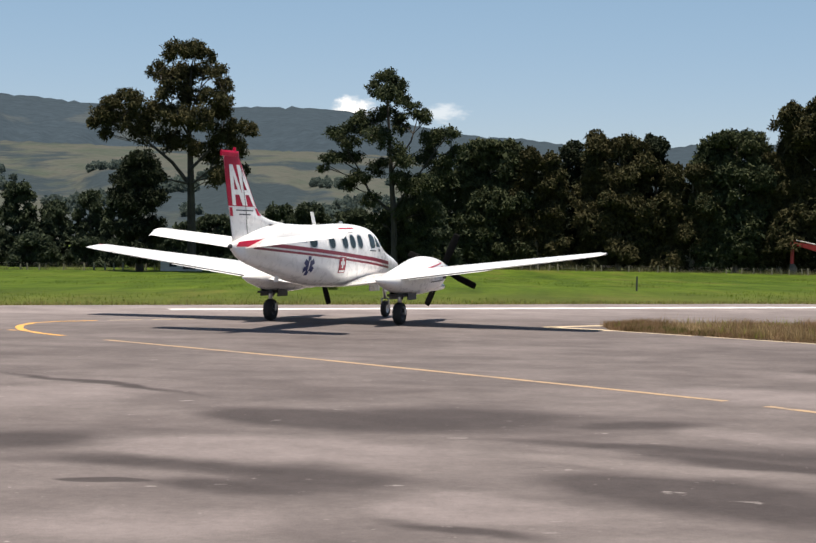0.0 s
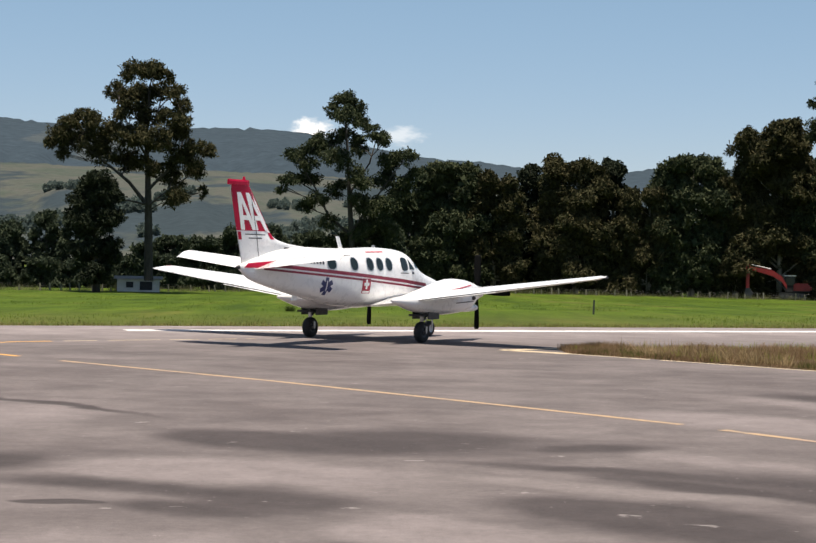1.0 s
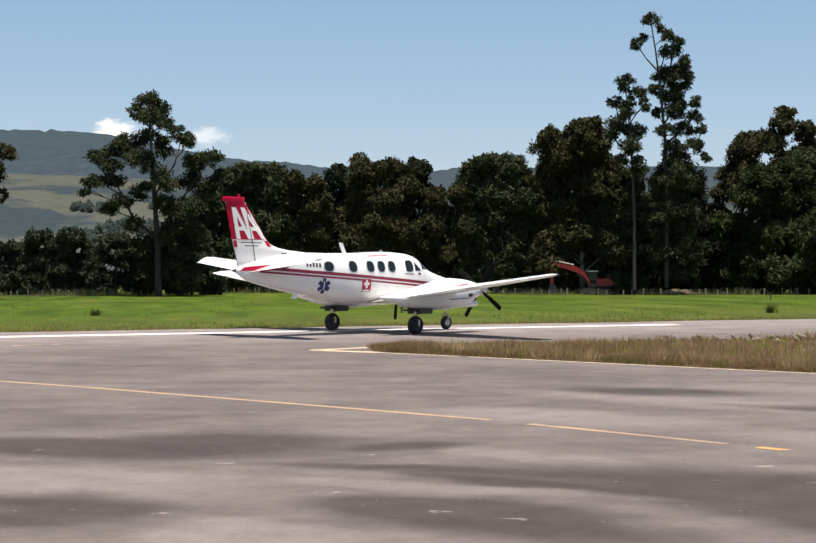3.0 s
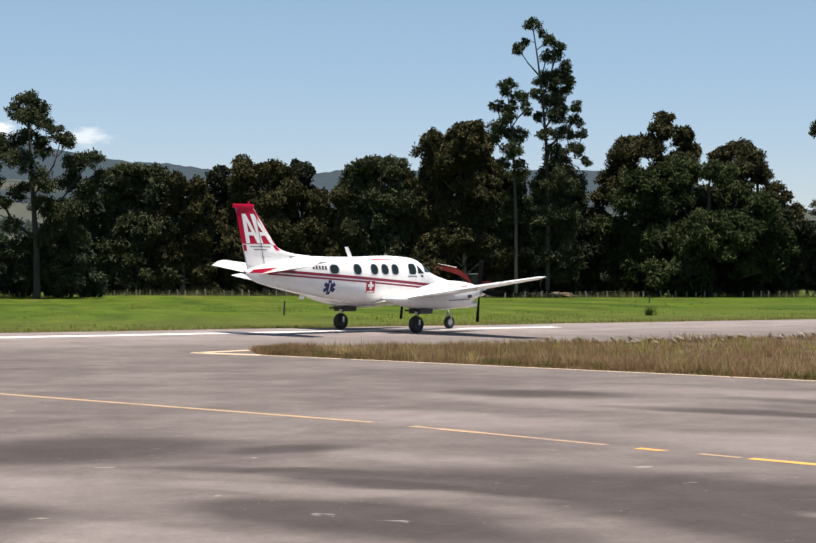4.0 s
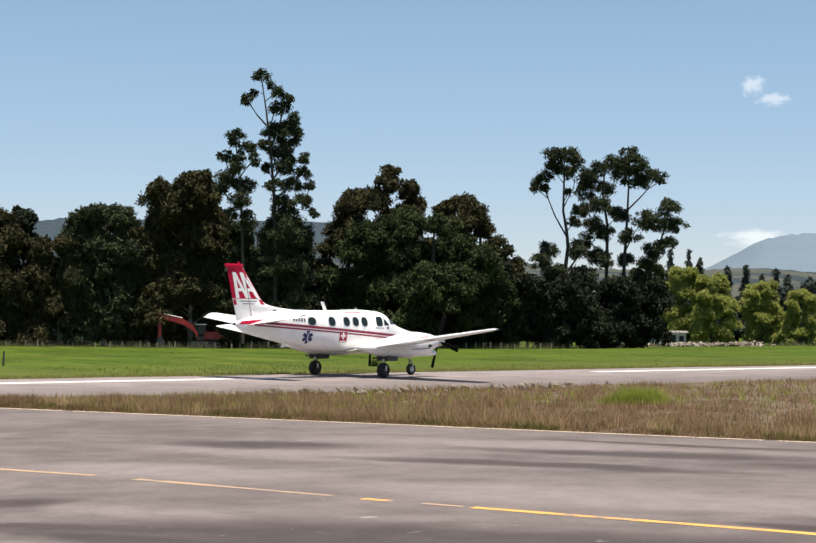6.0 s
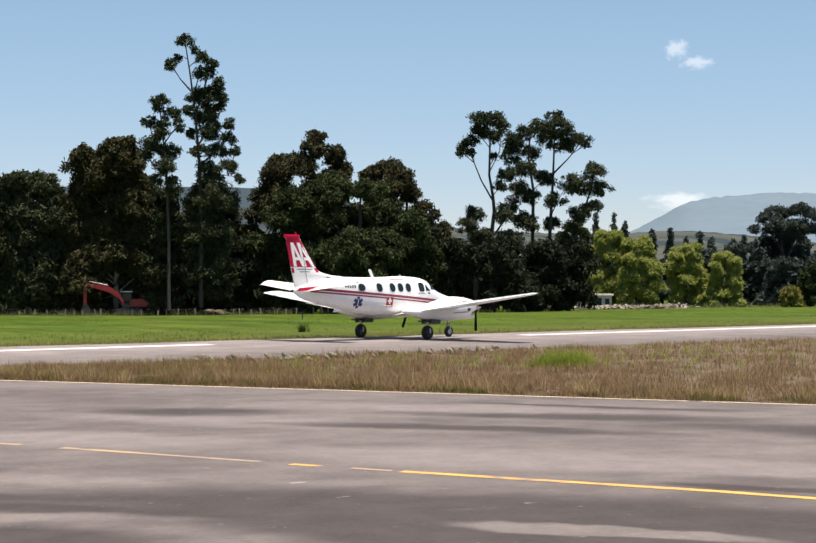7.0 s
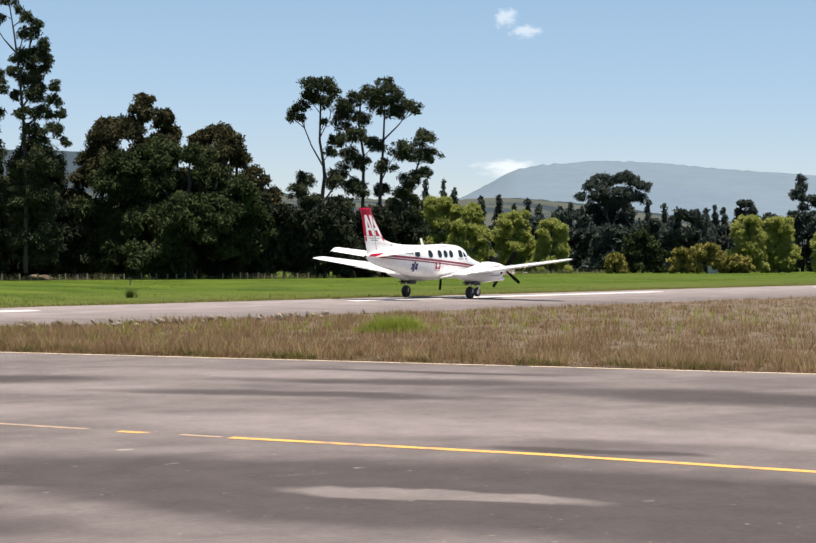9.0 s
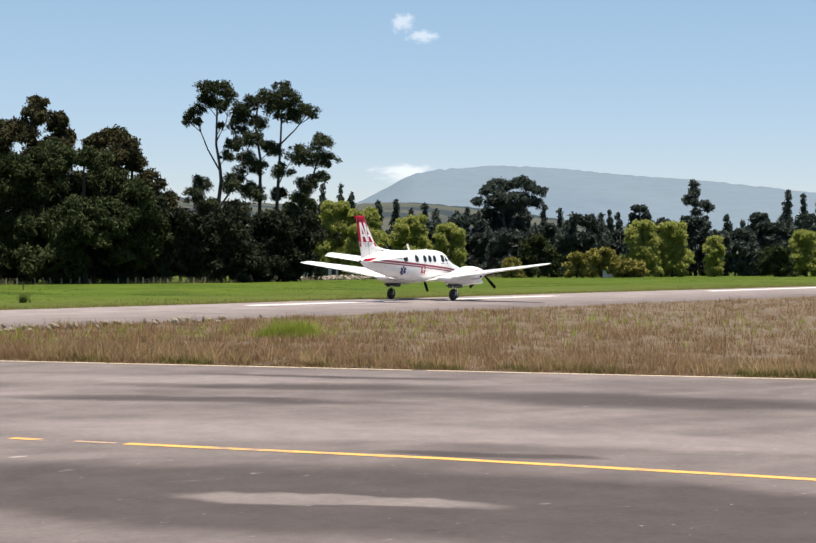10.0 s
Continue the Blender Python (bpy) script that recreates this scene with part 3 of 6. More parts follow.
        n = noise.noise(Vector((p.x * 0.07, p.y * 0.07, 8)))
        return (p.x, p.y, 0.6 + 0.5 * n) if n > -0.05 else None

    tufts("meadow_grass", place4, 15000, 0.17, 0.55, 6, grass_mat("meadow_blades", (0.06, 0.095, 0.012), (0.1, 0.145, 0.018), (0.16, 0.18, 0.035)), "green clumps of meadow grass beyond the runway", "grass", 14, ground_z)
    # pale stones along the island's far side
    rng = random.Random(5)
    bm = bmesh.new()
    for _ in range(70):
        x = rng.gauss(19.5, 4.5)
        y = 43.40 + 0.3606 * x - abs(rng.gauss(0, 0.9)) - 0.3
        if not in_island(x, y):
            continue
        r = rng.uniform(0.05, 0.1)
        bmesh.ops.create_icosphere(bm, subdivisions=1, radius=r, matrix=Matrix.Translation((x, y, 0.06 + rng.uniform(0, 0.1))) @ pose(0, 0, 0, rng.uniform(0, 90), rng.uniform(0, 90), 0) @ Matrix.Diagonal((1.8, 1, 0.8, 1)))
    tagged(mesh_ob("pale_stones", bm, STONE), "pale stones and rubble in the dry grass", "stones", kind="stuff")


# ---- the aircraft: x ahead, y to its left, z up, from the ground between the main wheels ----
TOP = [(-6.25, 2.16), (-5.6, 2.36), (-4.7, 2.57), (-4.0, 2.66), (-3.2, 2.69), (-2.3, 2.68), (-1.2, 2.69), (0.3, 2.74), (1.35, 2.69), (1.75, 2.6), (2.1, 2.38), (2.5, 2.15), (3.1, 1.96), (3.7, 1.82), (4.3, 1.63), (4.55, 1.5), (4.62, 1.42)]
LOW = [(-6.25, 2.06), (-5.8, 1.8), (-4.75, 1.55), (-3.65, 1.34), (-2.3, 1.11), (-1.25, 1.02), (0.5, 0.98), (2.0, 0.99), (3.2, 1.03), (4.0, 1.12), (4.45, 1.25), (4.62, 1.38)]
WID = [(-6.25, 0.05), (-5.6, 0.16), (-4.6, 0.32), (-3.4, 0.5), (-2.3, 0.63), (-1.2, 0.69), (0.3, 0.7), (1.4, 0.68), (2.1, 0.62), (3.1, 0.48), (3.9, 0.34), (4.4, 0.19), (4.62, 0.04)]
SQ = 2.5


def hull(x):
    t, l, w = interp(TOP, x), interp(LOW, x), interp(WID, x)
    return (t + l) / 2, (t - l) / 2, w


def hull_y(x, z):
    """Half width of the fuselage at x and height z."""
    zc, hh, w = hull(x)
    k = min(0.999, abs(z - zc) / hh)
    return w * (1 - k**SQ) ** (1 / SQ)


def nac(x):
    """Engine nacelle: middle height, half height, half width."""
    t = interp([(-1.7, 1.27), (-0.9, 1.38), (0.2, 1.6), (1.4, 1.84), (2.2, 1.83), (2.8, 1.74), (3.1, 1.66)], x)
    l = interp([(-1.7, 1.2), (-0.9, 1.0), (0.0, 0.83), (0.9, 0.79), (2.0, 0.84), (2.55, 0.93), (2.8, 1.1), (3.1, 1.2)], x)
    w = interp([(-1.7, 0.04), (-0.9, 0.28), (0.2, 0.42), (1.6, 0.46), (2.5, 0.4), (3.1, 0.25)], x)
    return (t + l) / 2, (t - l) / 2, w


def nac_y(x, z):
    zc, hh, w = nac(x)
    k = min(0.999, abs(z - zc) / hh)
    return w * (1 - k**2.3) ** (1 / 2.3)


def section(x, zc, hh, w, sq, n=32, y0=0.0):
    out = []
    for k in range(n):
        a = math.tau * k / n
        c, s = math.cos(a), math.sin(a)
        out.append((x, y0 + w * math.copysign(abs(c) ** (2 / sq), c), zc + hh * math.copysign(abs(s) ** (2 / sq), s)))
    return out


def wing_bm(stations, n=14, droop=0.0, inc=0.0):
    """An aerofoil lofted through stations (lead x, trail x, y, z, thickness), its rear part bent down by droop."""
    rings = []
    for xl, xt, y, z, th in stations:
        ch = xl - xt
        pts = []
        for k in range(2 * n):
            a = math.tau * k / (2 * n)
            s = 0.5 - 0.5 * math.cos(a)           # 0 lead, 1 trail
            tt = 5 * th * ch * (0.2969 * math.sqrt(s) - 0.126 * s - 0.3516 * s**2 + 0.2843 * s**3 - 0.1015 * s**4)
            up = 1 if k < n else -0.75
            pts.append((xl - s * ch, y, z + up * tt - droop * max(0.0, (s - 0.5) / 0.5) + inc * (0.5 - s) * ch))
        rings.append(pts)
    return loft(rings)


def patch(corners, surf, side, off=0.006, n=8, m=3):
    """A painted shape on a curved skin: four corners (x, z) in order, side 1 left, -1 right."""
    bm = bmesh.new()
    (a, b, c, d) = corners
    grid = []
    for i in range(n + 1):
        u = i / n
        row_ = []
        for j in range(m + 1):
            v = j / m
            x = (1 - v) * ((1 - u) * a[0] + u * b[0]) + v * ((1 - u) * d[0] + u * c[0])
            z = (1 - v) * ((1 - u) * a[1] + u * b[1]) + v * ((1 - u) * d[1] + u * c[1])
            row_.append(bm.verts.new((x, side * (surf(x, z) + off), z)))
        grid.append(row_)
    for i in range(n):
        for j in range(m):
            bm.faces.new((grid[i][j], grid[i + 1][j], grid[i + 1][j + 1], grid[i][j + 1]))
    return bm


def join(bms):
    out = bmesh.new()
    for b in bms:
        me = bpy.data.meshes.new("tmp")
        b.to_mesh(me)
        b.free()
        out.from_mesh(me)
        bpy.data.meshes.remove(me)
    return out


def oval(cx, cz, rx, rz, surf, side, off, sq=2.4, n=20, inner=0.0):
    """An oval on a curved skin, or a ring when inner is given."""
    bm = bmesh.new()
    rings = []
    for f in ((inner, 1.0) if inner else (0.35, 0.7, 1.0)):
        ring = []
        for k in range(n):
            a = math.tau * k / n
            c, s = math.cos(a), math.sin(a)
            x, z = cx + f * rx * math.copysign(abs(c) ** (2 / sq), c), cz + f * rz * math.copysign(abs(s) ** (2 / sq), s)
            ring.append(bm.verts.new((x, side * (surf(x, z) + off), z)))
        rings.append(ring)
    for r0, r1 in zip(rings[:-1], rings[1:]):
        for k in range(n):
            bm.faces.new((r0[k], r0[(k + 1) % n], r1[(k + 1) % n], r1[k]))
    if not inner:
        bm.faces.new(rings[0])
    return bm


# the fin's outline: height, lead x, trail x
FIN = [(2.2, -2.6, -6.15), (2.62, -2.75, -6.26), (2.7, -3.3, -6.28), (2.76, -4.0, -6.3), (2.9, -4.66, -6.34), (3.14, -4.97, -6.4), (3.6, -5.33, -6.5), (3.95, -5.62, -6.6), (4.28, -5.88, -6.68), (4.36, -5.98, -6.66)]


def fin_span(z):
    return interp([(r[0], r[1]) for r in FIN], z), interp([(r[0], r[2]) for r in FIN], z)


def fin_y(x, z):
    xl, xt = fin_span(z)
    ch = xl - xt
    s = max(0.0, min(1.0, (xl - x) / ch))
    return 5 * min(0.085, 0.16 / ch) * ch * (0.2969 * math.sqrt(s) - 0.126 * s - 0.3516 * s**2 + 0.2843 * s**3 - 0.1015 * s**4)


def fin_pt(f, z):
    """A point of the fin by its share of the chord from the trailing edge."""
    xl, xt = fin_span(z)
    return (xt + f * (xl - xt), z)


def fin_quad(f0, z0, f1, z1, f2, z2, f3, z3, off, side):
    return patch([fin_pt(f0, z0), fin_pt(f1, z1), fin_pt(f2, z2), fin_pt(f3, z3)], fin_y, side, off, 6, 4)


def build_wheel(craft, x, y, r, w, rim):
    hub = new("wheel")
    hub.parent = craft
    hub.matrix_basis = pose(x, y, r)
    prof = [(0.5 * r, -w * 0.42), (0.72 * r, -w * 0.5), (0.92 * r, -w * 0.42), (r, -w * 0.2), (r, w * 0.2), (0.92 * r, w * 0.42), (0.72 * r, w * 0.5), (0.5 * r, w * 0.42)]
    n = 28
    rings = [[(q * math.cos(k * math.tau / n), yy, q * math.sin(k * math.tau / n)) for k in range(n)] for q, yy in prof]
    part("tyre", loft(rings, False), BLACK, hub, smooth=True)
    prof = [(0.06 * r, -w * 0.3), (0.3 * r, -w * 0.24), (0.42 * r, -w * 0.36), (0.54 * r, -w * 0.42), (0.54 * r, w * 0.42), (0.42 * r, w * 0.36), (0.3 * r, w * 0.24), (0.06 * r, w * 0.3)]
    rings = [[(q * math.cos(k * math.tau / n), yy, q * math.sin(k * math.tau / n)) for k in range(n)] for q, yy in prof]
    part("rim", loft(rings), rim, hub, "metal wheel rim")
    return hub


def build_propeller(craft, y):
    hub = new("propeller")
    hub.parent = craft
    hub.matrix_basis = pose(3.33, y, 1.45)
    rings = [section(xx, 0, rr, rr, 2, 20) for xx, rr in ((-0.18, 0.2), (-0.05, 0.2), (0.12, 0.18), (0.26, 0.12), (0.36, 0.05), (0.39, 0.01))]
    part("spinner", loft(rings), METAL, hub, "polished metal spinner", True)
    bm = bmesh.new()
    rr = []
    for s, ch, tw, th in ((0.14, 0.1, 40, 0.09), (0.3, 0.17, 34, 0.05), (0.55, 0.22, 26, 0.035), (0.85, 0.22, 18, 0.025), (1.08, 0.2, 14, 0.016), (1.14, 0.15, 13, 0.01)):
        ring = []
        for k in range(10):
            a = math.tau * k / 10
            u, v = ch / 2 * math.cos(a), th / 2 * math.sin(a)
            t = radians(90 - tw)
            ring.append((u * math.cos(t) - v * math.sin(t), u * math.sin(t) + v * math.cos(t), -s))
        rr.append(ring)
    bm.free()
    first = part("blade", loft(rr), BLADE, hub, "black propeller blade", True)
    for k in (1, 2, 3):
        o = first.copy()
        scene.collection.objects.link(o)
        o.parent = hub
        o.matrix_basis = pose(0, 0, 0, 90 * k)
    return hub


def build_aircraft():
    craft = thing("propeller_aircraft", pose(0, 0, 0), "white twin-propeller ambulance aircraft with red stripes and red tail", "aircraft")
    # fuselage
    xs = [-6.25 + 0.13 * k for k in range(83)] + [4.56, 4.62]
    body = part("fuselage", loft([section(x, *hull(x), SQ, 36) for x in xs]), WHITE, craft, "", True)
    part("tail_cone", loft([section(-6.25 - 0.04 * k, 2.11, 0.06 - 0.012 * k, 0.055 - 0.012 * k, 2, 16) for k in range(4)]), STEEL, craft, "dark tail cone", True)
    for side in (1, -1):
        # cabin windows with dark rims
        for x, rx, rz in ((-2.68, 0.19, 0.155), (-1.63, 0.17, 0.18), (-0.82, 0.165, 0.18), (-0.30, 0.165, 0.18), (0.21, 0.165, 0.18)):
            w = part("window", oval(x, 2.24, rx, rz, hull_y, side, 0.007), GLASS, body, "dark oval cabin window")
            part("window_frame", oval(x, 2.24, rx * 1.14, rz * 1.14, hull_y, side, 0.012, inner=0.86), METAL, w, "thin bright window rim")
        part("cockpit_window", oval(1.12, 2.26, 0.2, 0.2, hull_y, side, 0.008, sq=3.6), GLASS, body, "dark cockpit side window")
        part("cockpit_window", patch([(1.4, 2.1), (1.74, 2.1), (1.5, 2.34), (1.42, 2.42)], hull_y, side, 0.008), GLASS, body, "small dark quarter window")
        # stripes
        pts_u = [(-5.4, 2.2), (-3.9, 2.1), (-1.5, 1.94), (1.04, 1.76), (2.6, 1.63)]
        for name, dz, th in (("stripe", 0.0, 0.1), ("stripe", -0.125, 0.06)):
            bms = [patch([(x0, z0 + dz - th / 2), (x1, z1 + dz - th / 2), (x1, z1 + dz + th / 2), (x0, z0 + dz + th / 2)], hull_y, side, 0.006, 8, 2) for (x0, z0), (x1, z1) in zip(pts_u[:-1], pts_u[1:])]
            part(name, join(bms), DARKRED, body, "dark red stripe along the fuselage")
        part("tail_flash", patch([(-6.12, 2.1), (-5.0, 2.1), (-4.9, 2.3), (-5.95, 2.22)], hull_y, side, 0.008, 8, 3), RED, body, "red flash at the tail root")
        # blue six-armed medical star
        star = []
        for k in range(3):
            a = math.pi * k / 3 + math.pi / 2
            c, s = math.cos(a), math.sin(a)
            q = [(-2.88 + c * l - s * o, 1.61 + s * l + c * o) for l, o in ((-0.25, -0.07), (0.25, -0.07), (0.25, 0.07), (-0.25, 0.07))]
            star.append(patch(q, hull_y, side, 0.006 + 0.001 * k, 4, 2))
        em = part("medical_star", join(star), BLUE, body, "dark blue six-armed medical star")
        part("star_rod", patch([(-2.9, 1.47), (-2.86, 1.47), (-2.86, 1.76), (-2.9, 1.76)], hull_y, side, 0.012, 2, 4), WHITE, em, "thin white staff on the star")
        # red square with a white cross
        sq = part("cross_square", patch([(-1.24, 1.4), (-0.82, 1.4), (-0.82, 1.83), (-1.24, 1.83)], hull_y, side, 0.006, 4, 4), RED, body, "red square badge with a white cross")
        part("cross_bar", patch([(-1.16, 1.62), (-0.9, 1.62), (-0.9, 1.71), (-1.16, 1.71)], hull_y, side, 0.010, 3, 3), WHITE, sq, "white cross bar")
        part("cross_bar", patch([(-1.075, 1.53), (-0.985, 1.53), (-0.985, 1.8), (-1.075, 1.8)], hull_y, side, 0.011, 3, 3), WHITE, sq, "white cross bar")
        part("lettering_bar", patch([(-1.2, 1.42), (-0.86, 1.42), (-0.86, 1.47), (-1.2, 1.47)], hull_y, side, 0.010, 3, 1), WHITE, sq, "unreadable pale lettering")
        # lettering kept as plain bars
        for k in range(5):
            x0 = -3.6 + 0.128 * k
            part("lettering_bar", patch([(x0, 2.245 - 0.006 * k), (x0 + 0.085, 2.24 - 0.006 * k), (x0 + 0.085, 2.375 - 0.006 * k), (x0, 2.38 - 0.006 * k)], hull_y, side, 0.006, 2, 2), GREY, body, "grey registration bar")
        part("lettering_bar", patch([(0.85, 1.98), (1.35, 1.97), (1.35, 2.0), (0.85, 2.01)], hull_y, side, 0.006, 4, 1), GREY, body, "small grey lettering")
        part("lettering_bar", patch([(1.55, 1.97), (1.7, 1.96), (1.7, 2.03), (1.55, 2.04)], hull_y, side, 0.006, 2, 2), GREY, body, "small grey marking")
        part("lettering_bar", patch([(-0.75, 2.58), (0.2, 2.6), (0.2, 2.63), (-0.75, 2.61)], hull_y, side, 0.006, 6, 1), RED, body, "faint red lettering on the cabin roof")
        # cabin door seam
        if side == 1:
            part("door", patch([(-2.3, 1.2), (-1.95, 1.2), (-1.95, 2.5), (-2.3, 2.5)], hull_y, side, 0.004, 3, 6), WHITE, body, "white cabin door")
    # windscreen
    for side in (1, -1):
        part("windscreen", patch([(1.82, 2.16), (2.28, 2.14), (2.1, 2.3), (1.84, 2.5)], hull_y, side, 0.01, 6, 4), GLASS, body, "dark sloping windscreen")
    # fin with rudder
    rings = []
    for z, xl, xt in [(zz, *fin_span(zz)) for zz in [2.2, 2.4, 2.55, 2.62, 2.66, 2.7, 2.73, 2.76, 2.8, 2.85, 2.9, 2.96, 3.02] + [3.14 + 0.11 * k for k in range(11)] + [4.36]]:
        n = 12
        ring = []
        for k in range(2 * n):
            a = math.tau * k / (2 * n)
            s = 0.5 - 0.5 * math.cos(a)
            x = xl - s * (xl - xt)
            ring.append((x, (1 if k < n else -1) * fin_y(x, z), z))
        rings.append(ring)
    fin = part("fin", loft(rings), WHITE, craft, "white fin with a red top", True)
    part("fin_cap", loft([[(x, y * w, z) for x, y in ((-5.86, 0), (-6.0, 0.05), (-6.5, 0.055), (-6.78, 0.03), (-6.78, -0.03), (-6.5, -0.055), (-6.0, -0.05))] for z, w in ((4.27, 1.0), (4.36, 1.0), (4.41, 0.6))]), RED, fin, "red cap overhanging the rudder")
    part("tail_beacon", tube([(-6.1, 0, 4.4), (-6.1, 0, 4.5)], [0.045, 0.03], 10), RED, fin, "small red tail beacon")
    for side in (1, -1):
        cap = [fin_quad(0.0, 4.14, 0.97, 4.14, 0.97, 4.35, 0.0, 4.35, 0.006, side)]
        part("red_cap", join(cap), RED, fin, "red top of the fin")
        part("red_panel", fin_quad(0.0, 3.08, 0.985, 3.08, 0.985, 4.15, 0.0, 4.15, 0.005, side), RED, fin, "red panel on the fin")
        for f0, lean in ((0.12, 0.0), (0.5, 0.0)):
            bars = [fin_quad(f0 + 0.0, 3.1, f0 + 0.11, 3.1, f0 + 0.26, 4.08, f0 + 0.1, 4.08, 0.011, side),
                    fin_quad(f0 + 0.32, 3.1, f0 + 0.43, 3.1, f0 + 0.27, 4.08, f0 + 0.13, 4.08, 0.012, side),
                    fin_quad(f0 + 0.06, 3.36, f0 + 0.38, 3.36, f0 + 0.36, 3.48, f0 + 0.08, 3.48, 0.013, side)]
            part("white_emblem", join(bars), WHITE, fin, "white peaked emblem on the red fin")
        part("red_block", patch([(-6.3, 2.84), (-6.17, 2.84), (-6.22, 3.05), (-6.35, 3.05)], fin_y, side, 0.008, 3, 3), RED, fin, "small red block")
        part("red_block", patch([(-4.95, 2.87), (-4.75, 2.87), (-4.92, 3.05), (-5.08, 3.05)], fin_y, side, 0.008, 3, 3), RED, fin, "small red block")
        part("lettering_bar", patch([(-6.05, 2.97), (-5.2, 2.97), (-5.2, 3.0), (-6.05, 3.0)], fin_y, side, 0.008, 6, 1), GREY, fin, "unreadable grey lettering")
        part("lettering_bar", patch([(-5.9, 2.87), (-5.35, 2.87), (-5.35, 2.9), (-5.9, 2.9)], fin_y, side, 0.008, 6, 1), GREY, fin, "unreadable grey lettering")
        part("rudder_seam", patch([(-5.44, 2.35), (-5.415, 2.35), (-5.85, 4.12), (-5.875, 4.12)], fin_y, side, 0.016, 2, 10), STEEL, fin, "dark rudder hinge line")
        part("lettering_bar", patch([(-4.35, 2.6), (-4.1, 2.59), (-4.1, 2.66), (-4.35, 2.67)], lambda x, z: 0.09, side, 0.01, 2, 1), GREY, fin, "small grey lettering")
    # tailplane and wings
    for side in (1, -1):
        stab = part("tailplane", wing_bm([(-4.25, -5.75, side * 0.1, 2.2, 0.1), (-4.78, -5.6, side * 2.55, 2.5, 0.1), (-4.98, -5.56, side * 2.66, 2.48, 0.06)], 14, 0.15), WHITE, craft, "", True)
        part("elevator_seam", wing_bm([(-5.02, -5.04, side * 0.3, 2.26, 0.4), (-5.2, -5.22, side * 2.5, 2.5, 0.4)], 4), GREY, stab, "thin dark elevator hinge line")
        wing = part("wing", wing_bm([(1.75, -0.75, side * 0.55, 1.12, 0.12), (1.62, -0.75, side * 1.95, 1.3, 0.13), (1.45, -0.74, side * 2.6, 1.38, 0.13), (0.45, -0.62, side * 7.45, 1.98, 0.11), (0.3, -0.56, side * 7.62, 2.0, 0.08), (0.05, -0.45, side * 7.67, 2.0, 0.05)], 14, 0.0, 0.07), WHITE, craft, "", True)
        part("aileron", wing_bm([(-0.36, -0.70, side * 4.75, 1.585, 0.09), (-0.34, -0.64, side * 7.35, 1.925, 0.09)], 8, 0.0, 0.07), WHITE, wing, "white aileron at the wing's rear edge", True)
        part("flap", wing_bm([(-0.2, -0.82, side * 2.5, 1.27, 0.1), (-0.24, -0.76, side * 4.7, 1.555, 0.1)], 8, 0.0, 0.09), WHITE, wing, "white flap", True)
        part("tip_light", box(0.1, 0.35, side * 7.58 - 0.06, side * 7.58 + 0.06, 1.98, 2.06, bev=0.02), RED if side == 1 else GREY, wing, "small wing tip light")
        part("static_wick", tube([(-0.66, side * 6.6, 1.87), (-0.86, side * 6.6, 1.86)], [0.008, 0.004], 5), STEEL, wing, "thin static wick")
        # engine
        nx = [-1.7 + 0.15 * k for k in range(33)]
        nc = part("nacelle", loft([section(x, *nac(x), 2.3, 28, side * 1.95) for x in nx]), WHITE, craft, "", True)
        for s2 in (1, -1):
            for dz in (0.0, -0.1):
                st = patch([(0.2, 1.42 + dz), (2.3, 1.66 + dz), (2.3, 1.685 + dz), (0.2, 1.455 + dz)], nac_y, s2, 0.006, 14, 1)
                bmesh.ops.translate(st, verts=st.verts, vec=(0, side * 1.95, 0))
                part("stripe", st, RED, nc, "thin red stripe on the nacelle")
            lv = patch([(1.2, 1.13), (2.35, 1.17), (2.35, 1.2), (1.2, 1.16)], nac_y, s2, 0.006, 8, 1)
            bmesh.ops.translate(lv, verts=lv.verts, vec=(0, side * 1.95, 0))
            part("louvre", lv, GREY, nc, "grey slit on the cowling")
            ex = tube([(2.45, side * 1.95 + s2 * 0.26, 1.3), (2.4, side * 1.95 + s2 * 0.4, 1.29), (2.24, side * 1.95 + s2 * 0.47, 1.28)], [0.07, 0.065, 0.06], 12)
            part("exhaust_stub", ex, STEEL, nc, "dark exhaust stub")
        part("intake", loft([section(xx, 0.98, hh, ww, 2.2, 16, side * 1.95) for xx, hh, ww in ((1.8, 0.1, 0.2), (2.5, 0.13, 0.26), (2.95, 0.11, 0.24))]), WHITE, nc, "air intake below the spinner", True)
        part("intake_mouth", loft([section(xx, 0.98, 0.085, 0.2, 2.2, 16, side * 1.95) for xx in (2.93, 2.96)]), WELL, nc, "dark intake mouth")
        # main gear
        leg = part("gear_leg", tube([(0.0, side * 1.95, 1.05), (0.0, side * 1.95, 0.7), (0.0, side * 1.95, 0.45)], [0.07, 0.06, 0.05], 10), METAL, craft, "bare metal main gear leg", True)
        f = bmesh.new()
        for s2 in (1, -1):
            add_tube(f, [(0.0, side * 1.95, 0.5), (0.0, side * 1.95 + s2 * 0.16, 0.46), (0.0, side * 1.95 + s2 * 0.16, 0.3)], [0.035, 0.035, 0.03], 8)
        add_tube(f, [(0.0, side * 1.95 - 0.17, 0.3), (0.0, side * 1.95 + 0.17, 0.3)], [0.03, 0.03], 8)
        part("fork", f, METAL, leg, "metal wheel fork")
